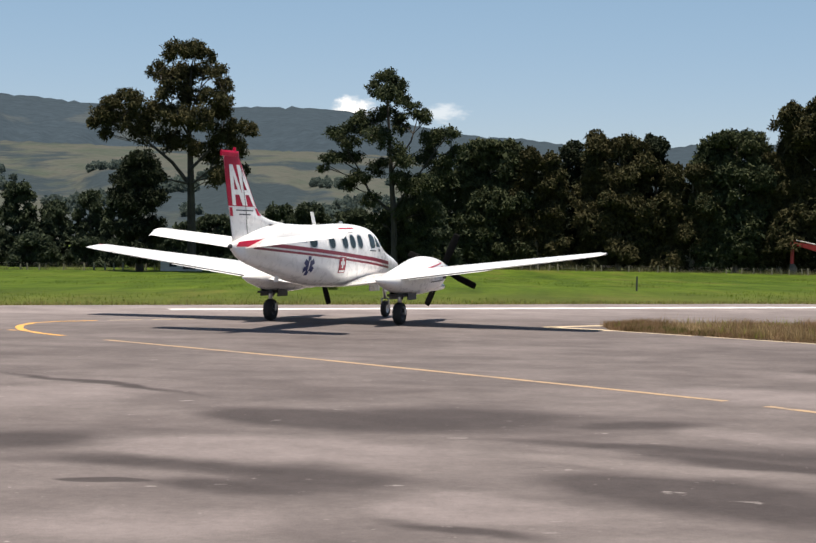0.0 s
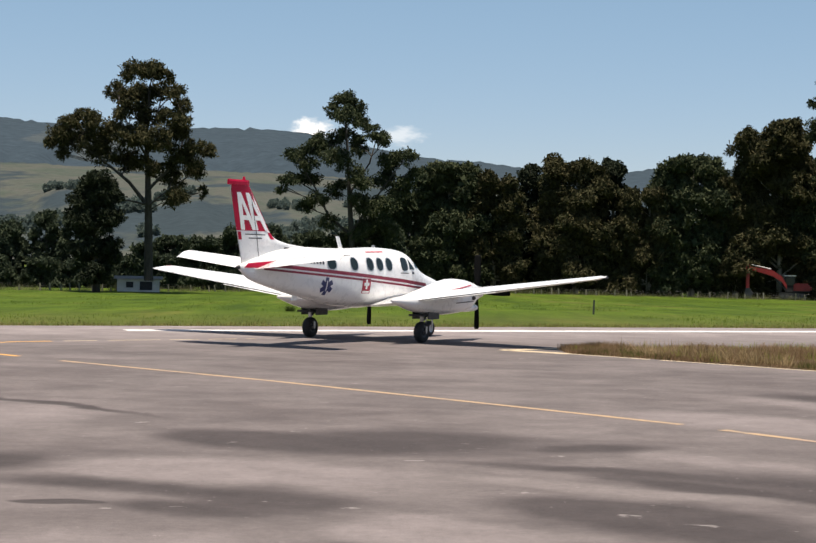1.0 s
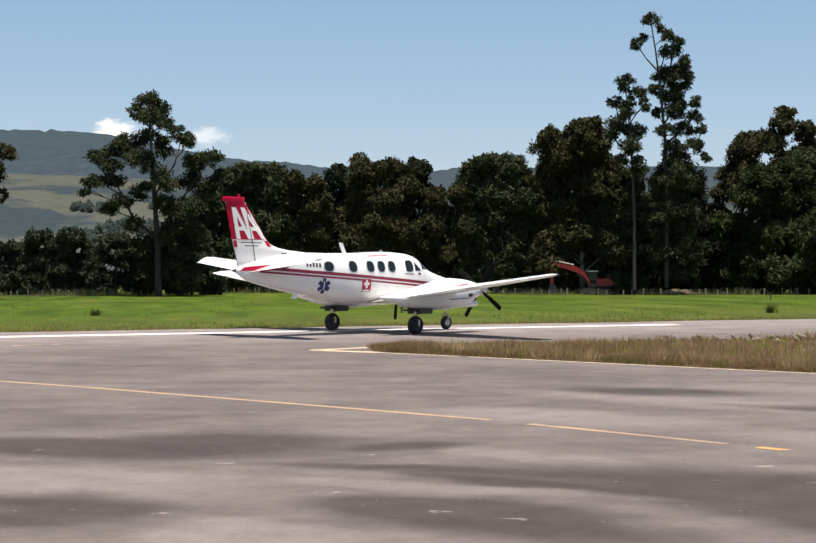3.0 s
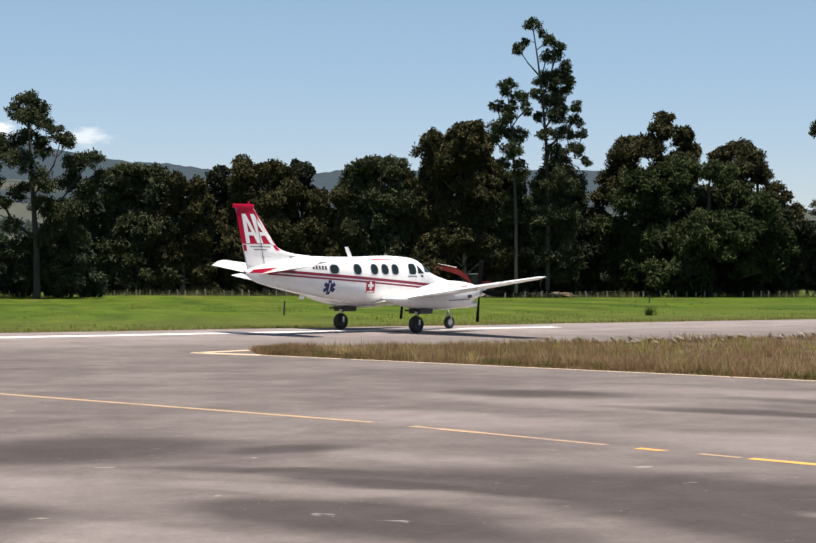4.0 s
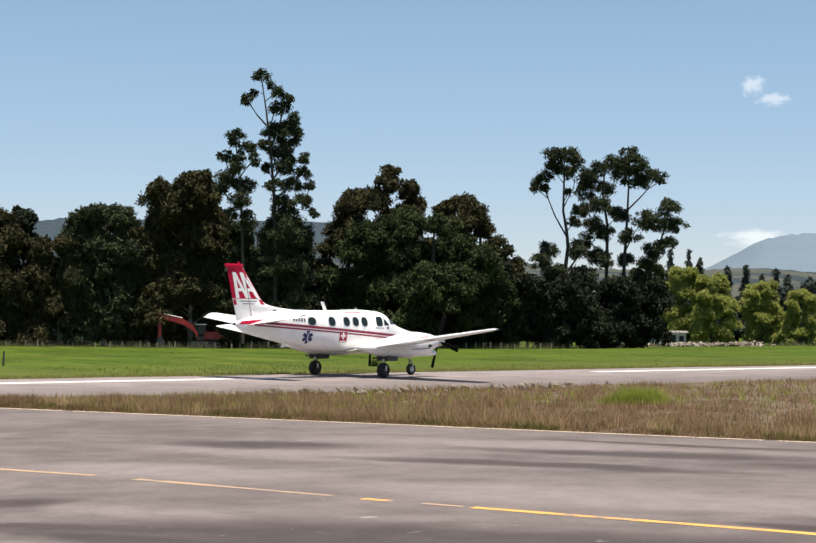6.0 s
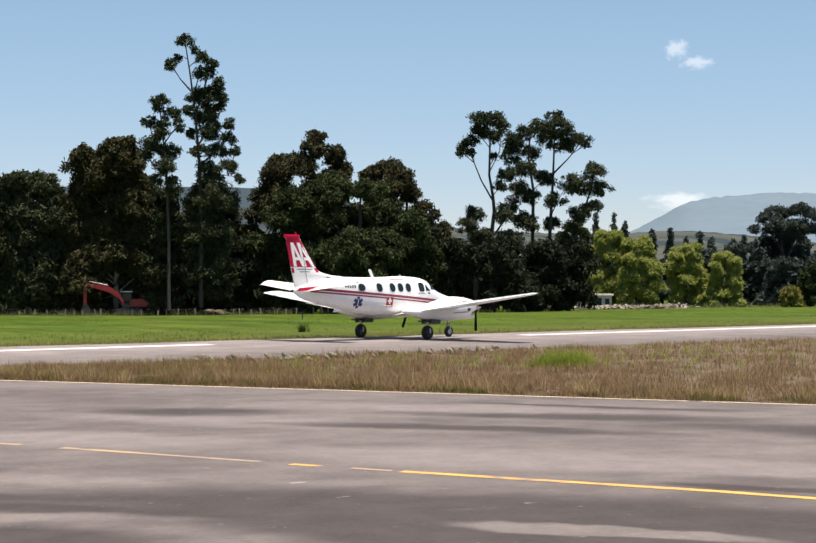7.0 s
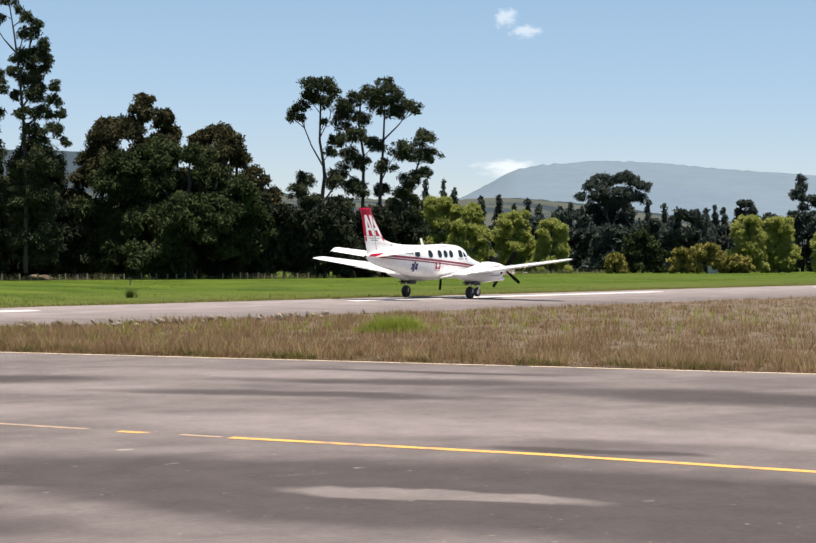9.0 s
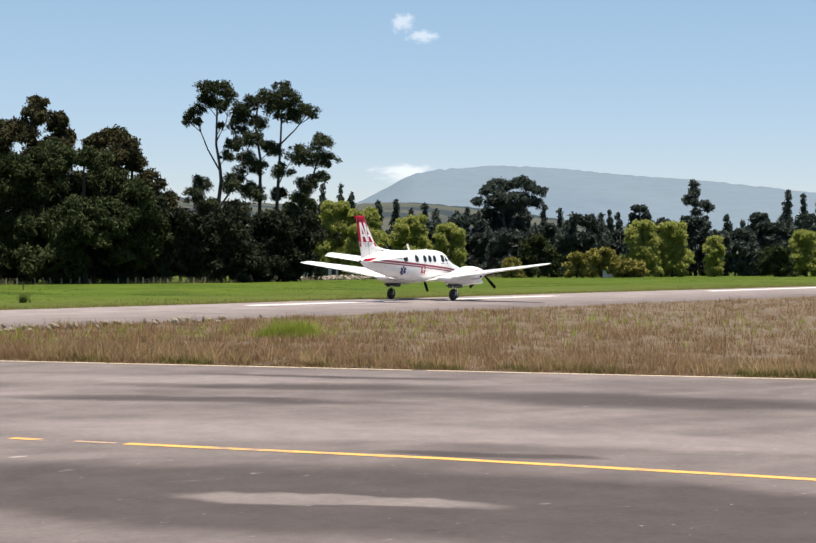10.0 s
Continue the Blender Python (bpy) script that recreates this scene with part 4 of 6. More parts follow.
        part("drag_brace", tube([(0.02, side * 1.95, 0.62), (0.55, side * 1.95, 0.95)], [0.03, 0.03], 8), STEEL, leg, "dark drag brace")
        for s2 in (1, -1):
            part("gear_door", box(-0.1, 0.55, side * 1.95 + s2 * 0.26 - 0.012, side * 1.95 + s2 * 0.26 + 0.012, 0.68, 0.9, bev=0.01), STEEL, leg, "open gear door")
        part("wheel_well", box(-0.35, 0.6, side * 1.95 - 0.24, side * 1.95 + 0.24, 0.77, 0.83), WELL, leg, "dark wheel well")
    # nose gear
    leg = part("gear_leg", tube([(3.62, 0, 1.05), (3.76, 0, 0.55)], [0.055, 0.045], 10), METAL, craft, "bare metal nose gear leg", True)
    f = bmesh.new()
    for s2 in (1, -1):
        add_tube(f, [(3.76, 0, 0.58), (3.78, s2 * 0.11, 0.54), (3.8, s2 * 0.11, 0.25)], [0.03, 0.028, 0.025], 8)
    part("fork", f, METAL, leg, "metal nose wheel fork")
    for s2 in (1, -1):
        part("gear_door", box(3.1, 3.9, s2 * 0.24 - 0.01, s2 * 0.24 + 0.01, 0.78, 1.06, bev=0.01), WHITE, leg, "open nose gear door")
    # aerials and small fittings
    part("aerial", loft([[(x, y, z) for x, y in ((-1.28 - 0.22 * k, 0.02), (-1.28 - 0.22 * k, -0.02), (-1.46 - 0.2 * k, -0.008), (-1.46 - 0.2 * k, 0.008))] for k, z in ((0, 2.62), (1, 3.03))]), WHITE, craft, "white blade aerial on the roof")
    part("aerial", loft([[(x, y, z) for x, y in ((-3.5 - 0.12 * k, 0.015), (-3.5 - 0.12 * k, -0.015), (-3.75 - 0.1 * k, -0.006), (-3.75 - 0.1 * k, 0.006))] for k, z in ((0, 1.38), (1, 1.2))]), WHITE, craft, "small white aerial below the tail")
    part("beacon", loft([section(0.35 + 0.02 * k, 2.76, 0.05, 0.05, 2, 10) for k in range(4)]), METAL, craft, "small roof beacon")
    wheels = [(build_wheel(craft, 0, 1.945, 0.305, 0.24, STEEL), 0, 1.945, 0.305), (build_wheel(craft, 0, -1.945, 0.305, 0.24, STEEL), 0, -1.945, 0.305), (build_wheel(craft, 3.8, 0, 0.245, 0.17, METAL), 3.8, 0, 0.245)]
    props = [build_propeller(craft, 1.95), build_propeller(craft, -1.95)]
    return craft, wheels, props


# ---- trees ----
def limb(bm, a, b, r0, r1, rng, n=6):
    a, b = Vector(a), Vector(b)
    mid = (a + b) / 2 + Vector((rng.uniform(-1, 1), rng.uniform(-1, 1), rng.uniform(-0.2, 0.6))) * (b - a).length * 0.08
    add_tube(bm, [a, mid, b], [r0, (r0 + r1) / 2, r1], n, False)


def leaves(blobs, size, per, rng, airy=False):
    """Hanging leaf sprays in small puffs, which sit on the larger masses of a crown. per: leaf area over a puff's skin."""
    g = np.random.RandomState(rng.randrange(1 << 30))
    out = []

    def sprays(pts, outward, sz):
        m = len(pts)
        a = g.normal(size=(m, 3)) * 0.62 + outward * np.array([0.6, 0.6, 0.25]) + np.array([0, 0, -0.55])
        a /= np.linalg.norm(a, axis=1, keepdims=True)
        b = np.cross(a, g.normal(size=(m, 3)))
        b /= np.linalg.norm(b, axis=1, keepdims=True)
        l, w = sz * g.uniform(0.5, 1.0, (m, 1)), sz * g.uniform(0.18, 0.4, (m, 1))
        out.append(np.stack([pts - a * l - b * w, pts - a * l + b * w, pts + a * l], 1).reshape(-1, 3))

    for c, rx, ry, rz in blobs:
        r = (rx * ry * rz) ** (1 / 3)
        sr = min(0.72, max(0.32, 0.46 * r)) if airy else min(1.05, max(0.45, 0.4 * r))
        n = max(4, int((3.6 if airy else 3.4) * (r / sr) ** 2))
        d = g.normal(size=(n, 3)) + np.array([0, 0, 0.25])
        d /= np.linalg.norm(d, axis=1, keepdims=True)
        cc = np.array(c) + d * np.array([rx, ry, rz]) * 0.86 * g.uniform(0.2, 1.0, (n, 1)) ** 0.45
        for q in cc:
            s = sr * g.uniform(0.55, 1.35)
            m = max(6, int(per * 12.6 * s * s / (0.28 * size * size)))
            e = g.normal(size=(m, 3))
            e /= np.linalg.norm(e, axis=1, keepdims=True)
            k = g.uniform(0, 1, (m, 1)) ** (0.6 if airy else 0.42) * g.uniform(0.85, 1.15, (m, 1))
            pts = q + e * np.array([1.15, 1.15, 0.85]) * s * k
            pts[:, 2] -= (0.1 if airy else 0.25) * s * (e[:, 0] ** 2 + e[:, 1] ** 2) * k[:, 0] ** 2
            sprays(pts, e, size)
        if not airy:
            # the close inner foliage: oversized leaves added to block light through the crown
            m = 46
            e = g.normal(size=(m, 3))
            e /= np.linalg.norm(e, axis=1, keepdims=True)
            sprays(np.array(c) + e * np.array([rx, ry, rz]) * 0.62 * g.uniform(0, 1, (m, 1)) ** 0.4, e, max(size, 0.42 * r))
    return np.concatenate(out)


def leaf_mesh(name, v):
    """A mesh of loose three-cornered leaves from their corners in order."""
    me = bpy.data.meshes.new(name)
    n = len(v)
    me.vertices.add(n)
    me.vertices.foreach_set("co", v.astype(np.float32).ravel())
    me.loops.add(n)
    me.loops.foreach_set("vertex_index", np.arange(n, dtype=np.int32))
    me.polygons.add(n // 3)
    me.polygons.foreach_set("loop_start", np.arange(0, n, 3, dtype=np.int32))
    me.update(calc_edges=True)
    return me


def build_tree(name, label, x, y, masses, leaf, bark, size=0.3, per=0.5, lean=0.0, trunk_r=0.3, seed=1, trunk_top=None, flat_depth=0.4, group="", fork=True, airy=False, stems=()):
    """A tapered trunk, limbs to each leaf mass and a loose crown. masses: across, height, half width, half height in metres."""
    rng = random.Random(seed * 77 + 5)
    z0 = ground_z(x, y)
    turn = math.degrees(math.atan2(-x, y))
    tree = thing(name, pose(x, y, z0, 0, 0, turn), label, "tree", group)
    spread = max(abs(m[0]) + m[2] for m in masses)
    blobs = []
    for mx, mz, rx, rz in masses:
        dy = rng.uniform(-1, 1) * max(0.0, spread - abs(mx)) * flat_depth
        grow = 1.2 if airy else 1.06
        blobs.append(((mx, dy, mz), rx * grow, rx * grow if airy else max(rx, 0.5 * rx + 0.8), max(rz * grow, (0.8 if airy else 0.55) * rx)))
    h = trunk_top or max(m[1] for m in masses)
    topx = lean
    bm = bmesh.new()
    if stems:
        joints = []
        for r0, pts in stems:
            y0, y1 = rng.uniform(-0.5, 0.5), rng.uniform(-1, 1)
            q = [Vector((px, y0 + (y1 - y0) * i / (len(pts) - 1), pz)) for i, (px, pz) in enumerate(pts)]
            add_tube(bm, q, [r0 * (1 - 0.78 * i / (len(q) - 1)) for i in range(len(q))], 7, False)
            joints += [u.lerp(v, k / 4) for u, v in zip(q[:-1], q[1:]) for k in range(4)] + [q[-1]]
        for c, rx, ry, rz in blobs:
            c = Vector(c)
            p = min(joints, key=lambda j: (j - c).length + 2.0 * max(0, j.z - c.z + 1.2))
            limb(bm, p, c, 0.07, 0.03, rng, 5)
            for _ in range(3):
                limb(bm, p.lerp(c, 0.5), c + Vector((rng.uniform(-0.8, 0.8) * rx, rng.uniform(-0.8, 0.8) * ry, rng.uniform(-0.1, 0.8) * rz)), 0.04, 0.02, rng, 4)
    else:
        line = [(0, 0, -0.2), (topx * 0.1, rng.uniform(-0.2, 0.2), h * 0.2), (topx * 0.35 + rng.uniform(-0.2, 0.2), rng.uniform(-0.3, 0.3), h * 0.5), (topx * 0.7, rng.uniform(-0.3, 0.3), h * 0.78), (topx, 0, h)]
        add_tube(bm, line, [trunk_r * 1.25, trunk_r, trunk_r * 0.75, trunk_r * 0.42, trunk_r * 0.12], 9)
    if fork and not stems:
        for c, rx, ry, rz in blobs:
            zz = max(h * 0.12, min(c[2] - 0.5 - abs(c[0]) * 0.8, h * 0.95))
            f = zz / h
            k = min(3, int(f * 4))
            p = Vector(line[k]).lerp(Vector(line[k + 1]), max(0.0, min(1.0, (zz - line[k][2]) / (line[k + 1][2] - line[k][2]))))
            r = max(0.04, trunk_r * (1 - f) * 0.55)
            limb(bm, p, c, r, 0.04, rng)
            for _ in range(2):
                limb(bm, Vector(p).lerp(Vector(c), 0.6), (c[0] + rng.uniform(-0.7, 0.7) * rx, c[1] + rng.uniform(-0.7, 0.7) * ry, c[2] + rng.uniform(0, 0.7) * rz), r * 0.4, 0.025, rng, 4)
    part("trunk", bm, bark, tree, smooth=True)
    me = leaf_mesh("crown", leaves(blobs, size, per, rng, airy))
    me.materials.append(leaf)
    cr = new("crown", me)
    cr.parent = tree
    return tree


def bushy(h, hw, rng, bottom=0.15, top_narrow=0.5, n=9):
    """Leaf masses of an ordinary full crown of that height and half width."""
    out = []
    for k in range(n):
        f = bottom + (0.93 - bottom) * (k + 0.5) / n
        w = hw * (1 - (1 - top_narrow) * max(0, (f - 0.4) / 0.6) ** 1.5)
        for s in (-0.55, 0.55):
            out.append((s * w + rng.uniform(-0.2, 0.2) * w, h * (f + rng.uniform(-0.03, 0.03)), max(0.5, w * rng.uniform(0.36, 0.56)), max(0.6, min(h * 0.11, w * 0.5) * rng.uniform(0.8, 1.3))))
        if k % 2:
            out.append((rng.uniform(-0.15, 0.15) * w, h * f, max(0.5, w * 0.5), max(0.6, min(h * 0.11, w * 0.6))))
    for _ in range(3):
        out.append((rng.uniform(-0.4, 0.4) * hw, h * rng.uniform(0.92, 0.97), hw * rng.uniform(0.22, 0.36), h * 0.05))
    return out


def spire(h, hw, rng):
    """Leaf masses of a slim pointed tree with ragged tiers."""
    out = []
    n = max(7, int(h / 1.3))
    for k in range(n):
        f = 0.04 + 0.95 * (k + 0.5) / n
        w = hw * 1.5 * (1 - f) ** 0.75 + 0.12
        out.append((rng.uniform(-0.35, 0.35) * w, h * (f + rng.uniform(-0.02, 0.02)), w * rng.uniform(0.5, 0.95), h / n * rng.uniform(0.7, 1.1)))
    return out


def polar(az, d):
    """A point on the ground by bearing and distance from the apron's edge."""
    return d * math.sin(radians(az)), d * math.cos(radians(az))


def build_trees():
    build_tree("eucalyptus", "tall open eucalyptus with a dark bare trunk", -23.7, 170.3, [(-1.5, 22.4, 1.4, 0.8), (0.1, 22.8, 1.4, 0.7), (1.5, 22.3, 0.7, 0.7), (-3.8, 21, 0.9, 0.8), (-2.8, 20.4, 1, 0.8), (-1.2, 20.5, 1.6, 1.1), (0.7, 21, 1.1, 1), (2.3, 20.5, 1, 0.8), (3.1, 19.5, 0.9, 1), (-2.2, 18.5, 1.6, 1.1), (-0.1, 18.3, 1.6, 1.1), (2.1, 17.7, 1.3, 1.1), (3.4, 17.3, 0.8, 0.9), (-7.3, 17.9, 1.3, 0.8), (-8.4, 17, 1.1, 0.8), (-5.9, 17.4, 1, 0.8), (-9.3, 15.6, 1.1, 1), (-7.8, 15.4, 1.5, 1.1)] + [(-5.6, 15.8, 1.4, 1.1), (-3.8, 16.3, 1.4, 1.2), (-1.7, 15.9, 1.6, 1.2), (0.5, 15.4, 1.6, 1.2), (2.9, 15.7, 1.4, 1.2), (4.6, 15.2, 1, 0.6), (6, 14.8, 0.9, 0.4), (-4.8, 14.2, 1.5, 0.9), (-2.2, 13.5, 1.6, 0.8), (0.1, 12.9, 1.3, 0.8), (3.2, 13.5, 1.4, 1.1), (2.2, 11.9, 1.2, 1.1), (4.8, 12.9, 1, 0.8), (5.4, 10.5, 0.5, 0.6), (2.7, 9.6, 1.2, 1), (-8.8, 14, 0.7, 0.7)], GUMB, BARK, 0.27, 0.3, 0, 0.5, 1, airy=True, stems=[(0.5, [(-0, 1.2), (-0.1, 6.6), (-0.2, 10.4), (-0.3, 13), (-0.5, 16.3), (-0.2, 21.6)]), (0.22, [(-0.5, 9.3), (-2.1, 11.3), (-3.8, 12.7), (-6.4, 14.6), (-8.5, 16.5)]), (0.13, [(-0.5, 9.1), (-2.4, 9.5), (-3.5, 9.3)]), (0.18, [(-0.2, 10.6), (1.6, 12.5), (3.2, 15.3), (3.2, 19)]), (0.14, [(-0.4, 14.1), (-2.2, 16.8), (-3.6, 20.5)]), (0.12, [(-0.1, 9), (1.9, 10.7), (3.7, 12)]), (0.1, [(1.6, 12.8), (4.2, 14.8), (6.4, 14.8)]), (0.12, [(-0.5, 15.7), (0.7, 19), (1.5, 22.2)])])
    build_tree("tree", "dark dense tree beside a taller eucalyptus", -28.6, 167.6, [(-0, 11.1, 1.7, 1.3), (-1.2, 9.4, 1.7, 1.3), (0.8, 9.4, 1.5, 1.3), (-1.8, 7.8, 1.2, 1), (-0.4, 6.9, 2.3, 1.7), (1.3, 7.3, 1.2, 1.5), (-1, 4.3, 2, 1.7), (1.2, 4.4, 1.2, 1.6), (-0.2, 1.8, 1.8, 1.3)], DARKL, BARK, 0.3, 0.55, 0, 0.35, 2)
    build_tree("eucalyptus", "tall spreading eucalyptus with an airy crown", -3.3, 185.0, [(-0.9, 21.7, 1.3, 0.8), (-2.2, 20.4, 1, 0.8), (0.6, 20.8, 0.9, 1.1), (-0.6, 19.5, 1.5, 0.9), (1.2, 19.2, 0.8, 0.9), (-0.9, 17.9, 1.3, 0.9), (2.6, 18.1, 1, 0.8), (3.6, 17, 0.8, 0.8), (1, 16.6, 1.2, 1.1), (-3.2, 17.2, 1.2, 0.7), (-4, 16.2, 1.4, 0.7), (-6.2, 15.4, 1.2, 0.7), (-5, 14.5, 1.1, 0.6), (-1.4, 14.8, 1.6, 1.1), (-6.8, 12.6, 1.1, 0.5), (-7.6, 11.6, 0.7, 0.4), (-4.9, 12.8, 1.2, 0.5), (4.4, 14.9, 1.3, 0.9)] + [(6.2, 15.3, 1.1, 0.9), (6.9, 13.5, 0.8, 0.9), (3.9, 12.9, 1.4, 1.2), (1, 12.8, 1.4, 1.2), (-1.4, 11.7, 1.2, 0.8), (-3.7, 10.5, 1.2, 0.6), (-5, 9.7, 0.9, 0.5), (5.7, 11.8, 1.3, 1.1), (1, 9.9, 1.4, 1.3), (-2.4, 8, 1.1, 0.7), (-1.4, 5.9, 1.1, 0.7), (3.3, 9.8, 1.5, 1.4), (2.8, 6.5, 2.8, 2.5), (2.7, 2.5, 3, 2.3), (-0.4, 2.5, 1.5, 2)], GUM, BARK, 0.27, 0.3, 0, 0.5, 3, airy=True, stems=[(0.42, [(0.4, -0.5), (0.3, 5.4), (-0.1, 11.2), (-0.4, 15.9), (-0.8, 21.4)]), (0.2, [(-0.2, 6.8), (-2.4, 8.7), (-3.8, 11.6), (-6, 14.9)]), (0.16, [(-0.1, 11.2), (2.1, 14.7), (3, 18)]), (0.16, [(0.3, 7.1), (3.6, 11.8), (5.9, 15.1)]), (0.1, [(-0.4, 15.9), (-2.3, 16.7), (-3.8, 16.5)]), (0.1, [(-3.7, 11.2), (-5.5, 12.3), (-7.1, 12.4)])])
    rng = random.Random(9)
    rows = [(3.6, 12.4, 3.4, 0), (8.9, 16.3, 5.0, 0), (14.7, 15.2, 3.9, 1), (19.5, 16.3, 2.4, 2), (25.1, 16.8, 5.3, 1), (30.2, 17.2, 2.6, 2), (34.2, 13.6, 4.2, 1), (39.5, 17.8, 5.3, 0), (44.8, 15, 3.6, 1), (50.0, 21.8, 6.2, 1), (54.5, 16.5, 3.6, 0)]
    for i, (x, h, hw, k) in enumerate(rows):
        y = math.sqrt(210**2 - x * x) + (4 if k == 2 else 0)
        build_tree("eucalyptus", ("full olive-green eucalyptus in the dark tree row", "full brownish-green eucalyptus in the dark tree row", "slim dark tree in the tree row")[k], x, y, bushy(h, hw, rng, 0.02, 0.7, 10), (GUM, GUMB, DARKL)[k], PALEBARK, 0.39, 0.6, 0, 0.35, 20 + i, group="tree row")
    build_tree("eucalyptus", "very tall slender eucalyptus with tufted top", 58.6, 195.7, [(-2.1, 33.7, 1, 0.7), (-0.8, 32.8, 0.6, 0.5), (-3.8, 30.8, 0.8, 0.7), (-3, 31.7, 0.5, 0.5), (-0.1, 31.7, 0.8, 0.6), (1.2, 30.9, 0.7, 0.6), (0.4, 29.6, 1.2, 0.6), (2, 28.6, 0.6, 0.6), (0.9, 27.3, 1.7, 0.8), (-1, 26.6, 0.8, 0.5), (2.6, 26.6, 0.7, 0.8), (0.6, 25, 1.9, 0.9), (-1.5, 25.2, 0.9, 0.5), (3.3, 23.7, 0.8, 0.9), (1, 22.8, 1.6, 0.8), (-1.2, 22.4, 0.8, 0.5), (3.3, 21.8, 0.9, 0.6), (1.9, 20.2, 1.3, 0.8), (4, 20.2, 0.6, 0.7), (-0.3, 20.1, 1, 0.6)] + [(3.2, 18.2, 1, 0.9), (4.7, 16.9, 0.6, 0.6), (1, 17.7, 1.8, 1), (1.3, 14.3, 3, 2.5), (0.7, 9.8, 3.4, 3.1), (1, 4.8, 3.4, 2.7)], GUM, BARK, 0.27, 0.3, 0, 0.5, 4, airy=True, stems=[(0.28, [(-0, 0.9), (0, 12.5), (-0.3, 19), (-0.8, 24.8), (-1.4, 29.4), (-2.1, 33.8)]), (0.12, [(-1.4, 27.7), (-2.6, 29), (-3.7, 30.7)]), (0.13, [(-0.8, 24.5), (0.3, 28.1), (1.2, 30.7)]), (0.13, [(-0.5, 20.9), (1.3, 23.5), (2.9, 26.1)]), (0.14, [(-0.3, 18.4), (1.9, 20.3), (3.7, 22.2)]), (0.1, [(-1.1, 26.8), (-0.4, 29.4), (-0.1, 31.6)]), (0.1, [(-0.2, 16.4), (2.3, 17.4), (4.3, 17.1)])])
    build_tree("eucalyptus", "slender eucalyptus with a pale trunk beside a taller one", 54.5, 194.9, [(-1.4, 25.8, 1, 0.9), (-0.1, 24.5, 1, 1), (-2.7, 23.6, 0.8, 0.7), (-1.1, 22.6, 1.3, 0.9), (0.9, 23, 0.7, 0.8), (-2.1, 20.8, 1.3, 0.8), (-0.2, 20, 1.3, 0.8), (-3, 19.4, 0.7, 0.6), (-0.8, 18.1, 1.4, 0.9), (-1.9, 16.5, 0.8, 0.8), (0.3, 15.7, 0.9, 1.2)], GUM, SHADEDBARK, 0.27, 0.3, 0, 0.5, 14, airy=True, stems=[(0.24, [(-0.2, 0.6), (-0.2, 9.2), (-0.4, 13.7), (-0.6, 18.2), (-1.1, 22.7), (-1.4, 25.8)]), (0.12, [(-0.7, 19.5), (-2.1, 21.4), (-2.7, 23.6)]), (0.12, [(-0.5, 17.3), (-1.7, 17.9), (-2.9, 19.2)]), (0.1, [(-0.9, 20.8), (0.2, 22.4), (0.9, 23)])])
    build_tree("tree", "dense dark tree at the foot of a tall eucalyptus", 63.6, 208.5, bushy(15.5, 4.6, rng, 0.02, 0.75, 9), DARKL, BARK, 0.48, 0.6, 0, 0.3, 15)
    build_tree("eucalyptus", "rounded brownish-green eucalyptus behind a broad tree", 80.0, 213.5, [(0.3, 24, 1.6, 1.1), (-0.1, 22.2, 1.7, 1.4), (2.7, 21.8, 2, 1.6), (3.9, 19.7, 2, 1.4), (-4, 20.8, 2.3, 1.6), (-5.4, 18.7, 2.6, 2), (-1.5, 19.7, 2.2, 1.7), (-6.6, 15.9, 2, 1.7), (-8.2, 13.5, 1.4, 1.3), (-8.9, 10.7, 1.6, 2), (-9.3, 7.1, 1.9, 2.6), (1.4, 17.6, 3.6, 2), (-3.6, 14.3, 3.6, 2.9), (-9.4, 2.8, 2, 2.2)], GUMB, BARK, 0.39, 0.6, 0, 0.4, 5)
    build_tree("eucalyptus", "rounded dark eucalyptus behind a broad tree", 92.0, 208.6, [(-5.9, 12.1, 3.6, 2.9), (-6.2, 5.7, 3.6, 3.6), (-0.2, 2.9, 3.6, 2.5), (-3.1, 20.1, 2.3, 1.4), (-5.1, 18.9, 1.6, 1.4), (-1.1, 18.6, 2.2, 1.9), (0.4, 16.3, 1.7, 1.7), (2.4, 13.4, 2, 1.9), (4.5, 10.9, 1.9, 2), (5.7, 7.9, 1.7, 2.5), (5.4, 4.4, 2.2, 2.6), (-3.1, 16.3, 2.9, 2.2), (0.8, 9.3, 3.6, 3.6)], GUMB, BARK, 0.39, 0.6, 0, 0.4, 6)
    build_tree("broadleaf_tree", "broad round deep-green tree with dense foliage", 80.0, 196.3, [(-3.4, 15.6, 4, 1.3), (1.1, 15.7, 2.4, 1.3), (-8, 14.3, 3, 1.7), (-10, 11.5, 3.4, 2.4), (-12.1, 8.1, 3.1, 2.6), (-4.1, 11.8, 4.7, 2.7), (3.2, 12.7, 3.5, 2.3), (6.2, 10.3, 3.1, 2.8), (8.2, 6.9, 2.8, 3), (-6, 6.8, 5, 3.1), (0.6, 7.5, 5.4, 3.1), (5.5, 4.2, 3.8, 2.8), (-10.3, 3.4, 3.8, 2.4), (-4, 2.8, 5, 2.1), (2.2, 2.5, 4.3, 2)], BROAD, BARK, 0.39, 0.62, 0, 0.5, 7)
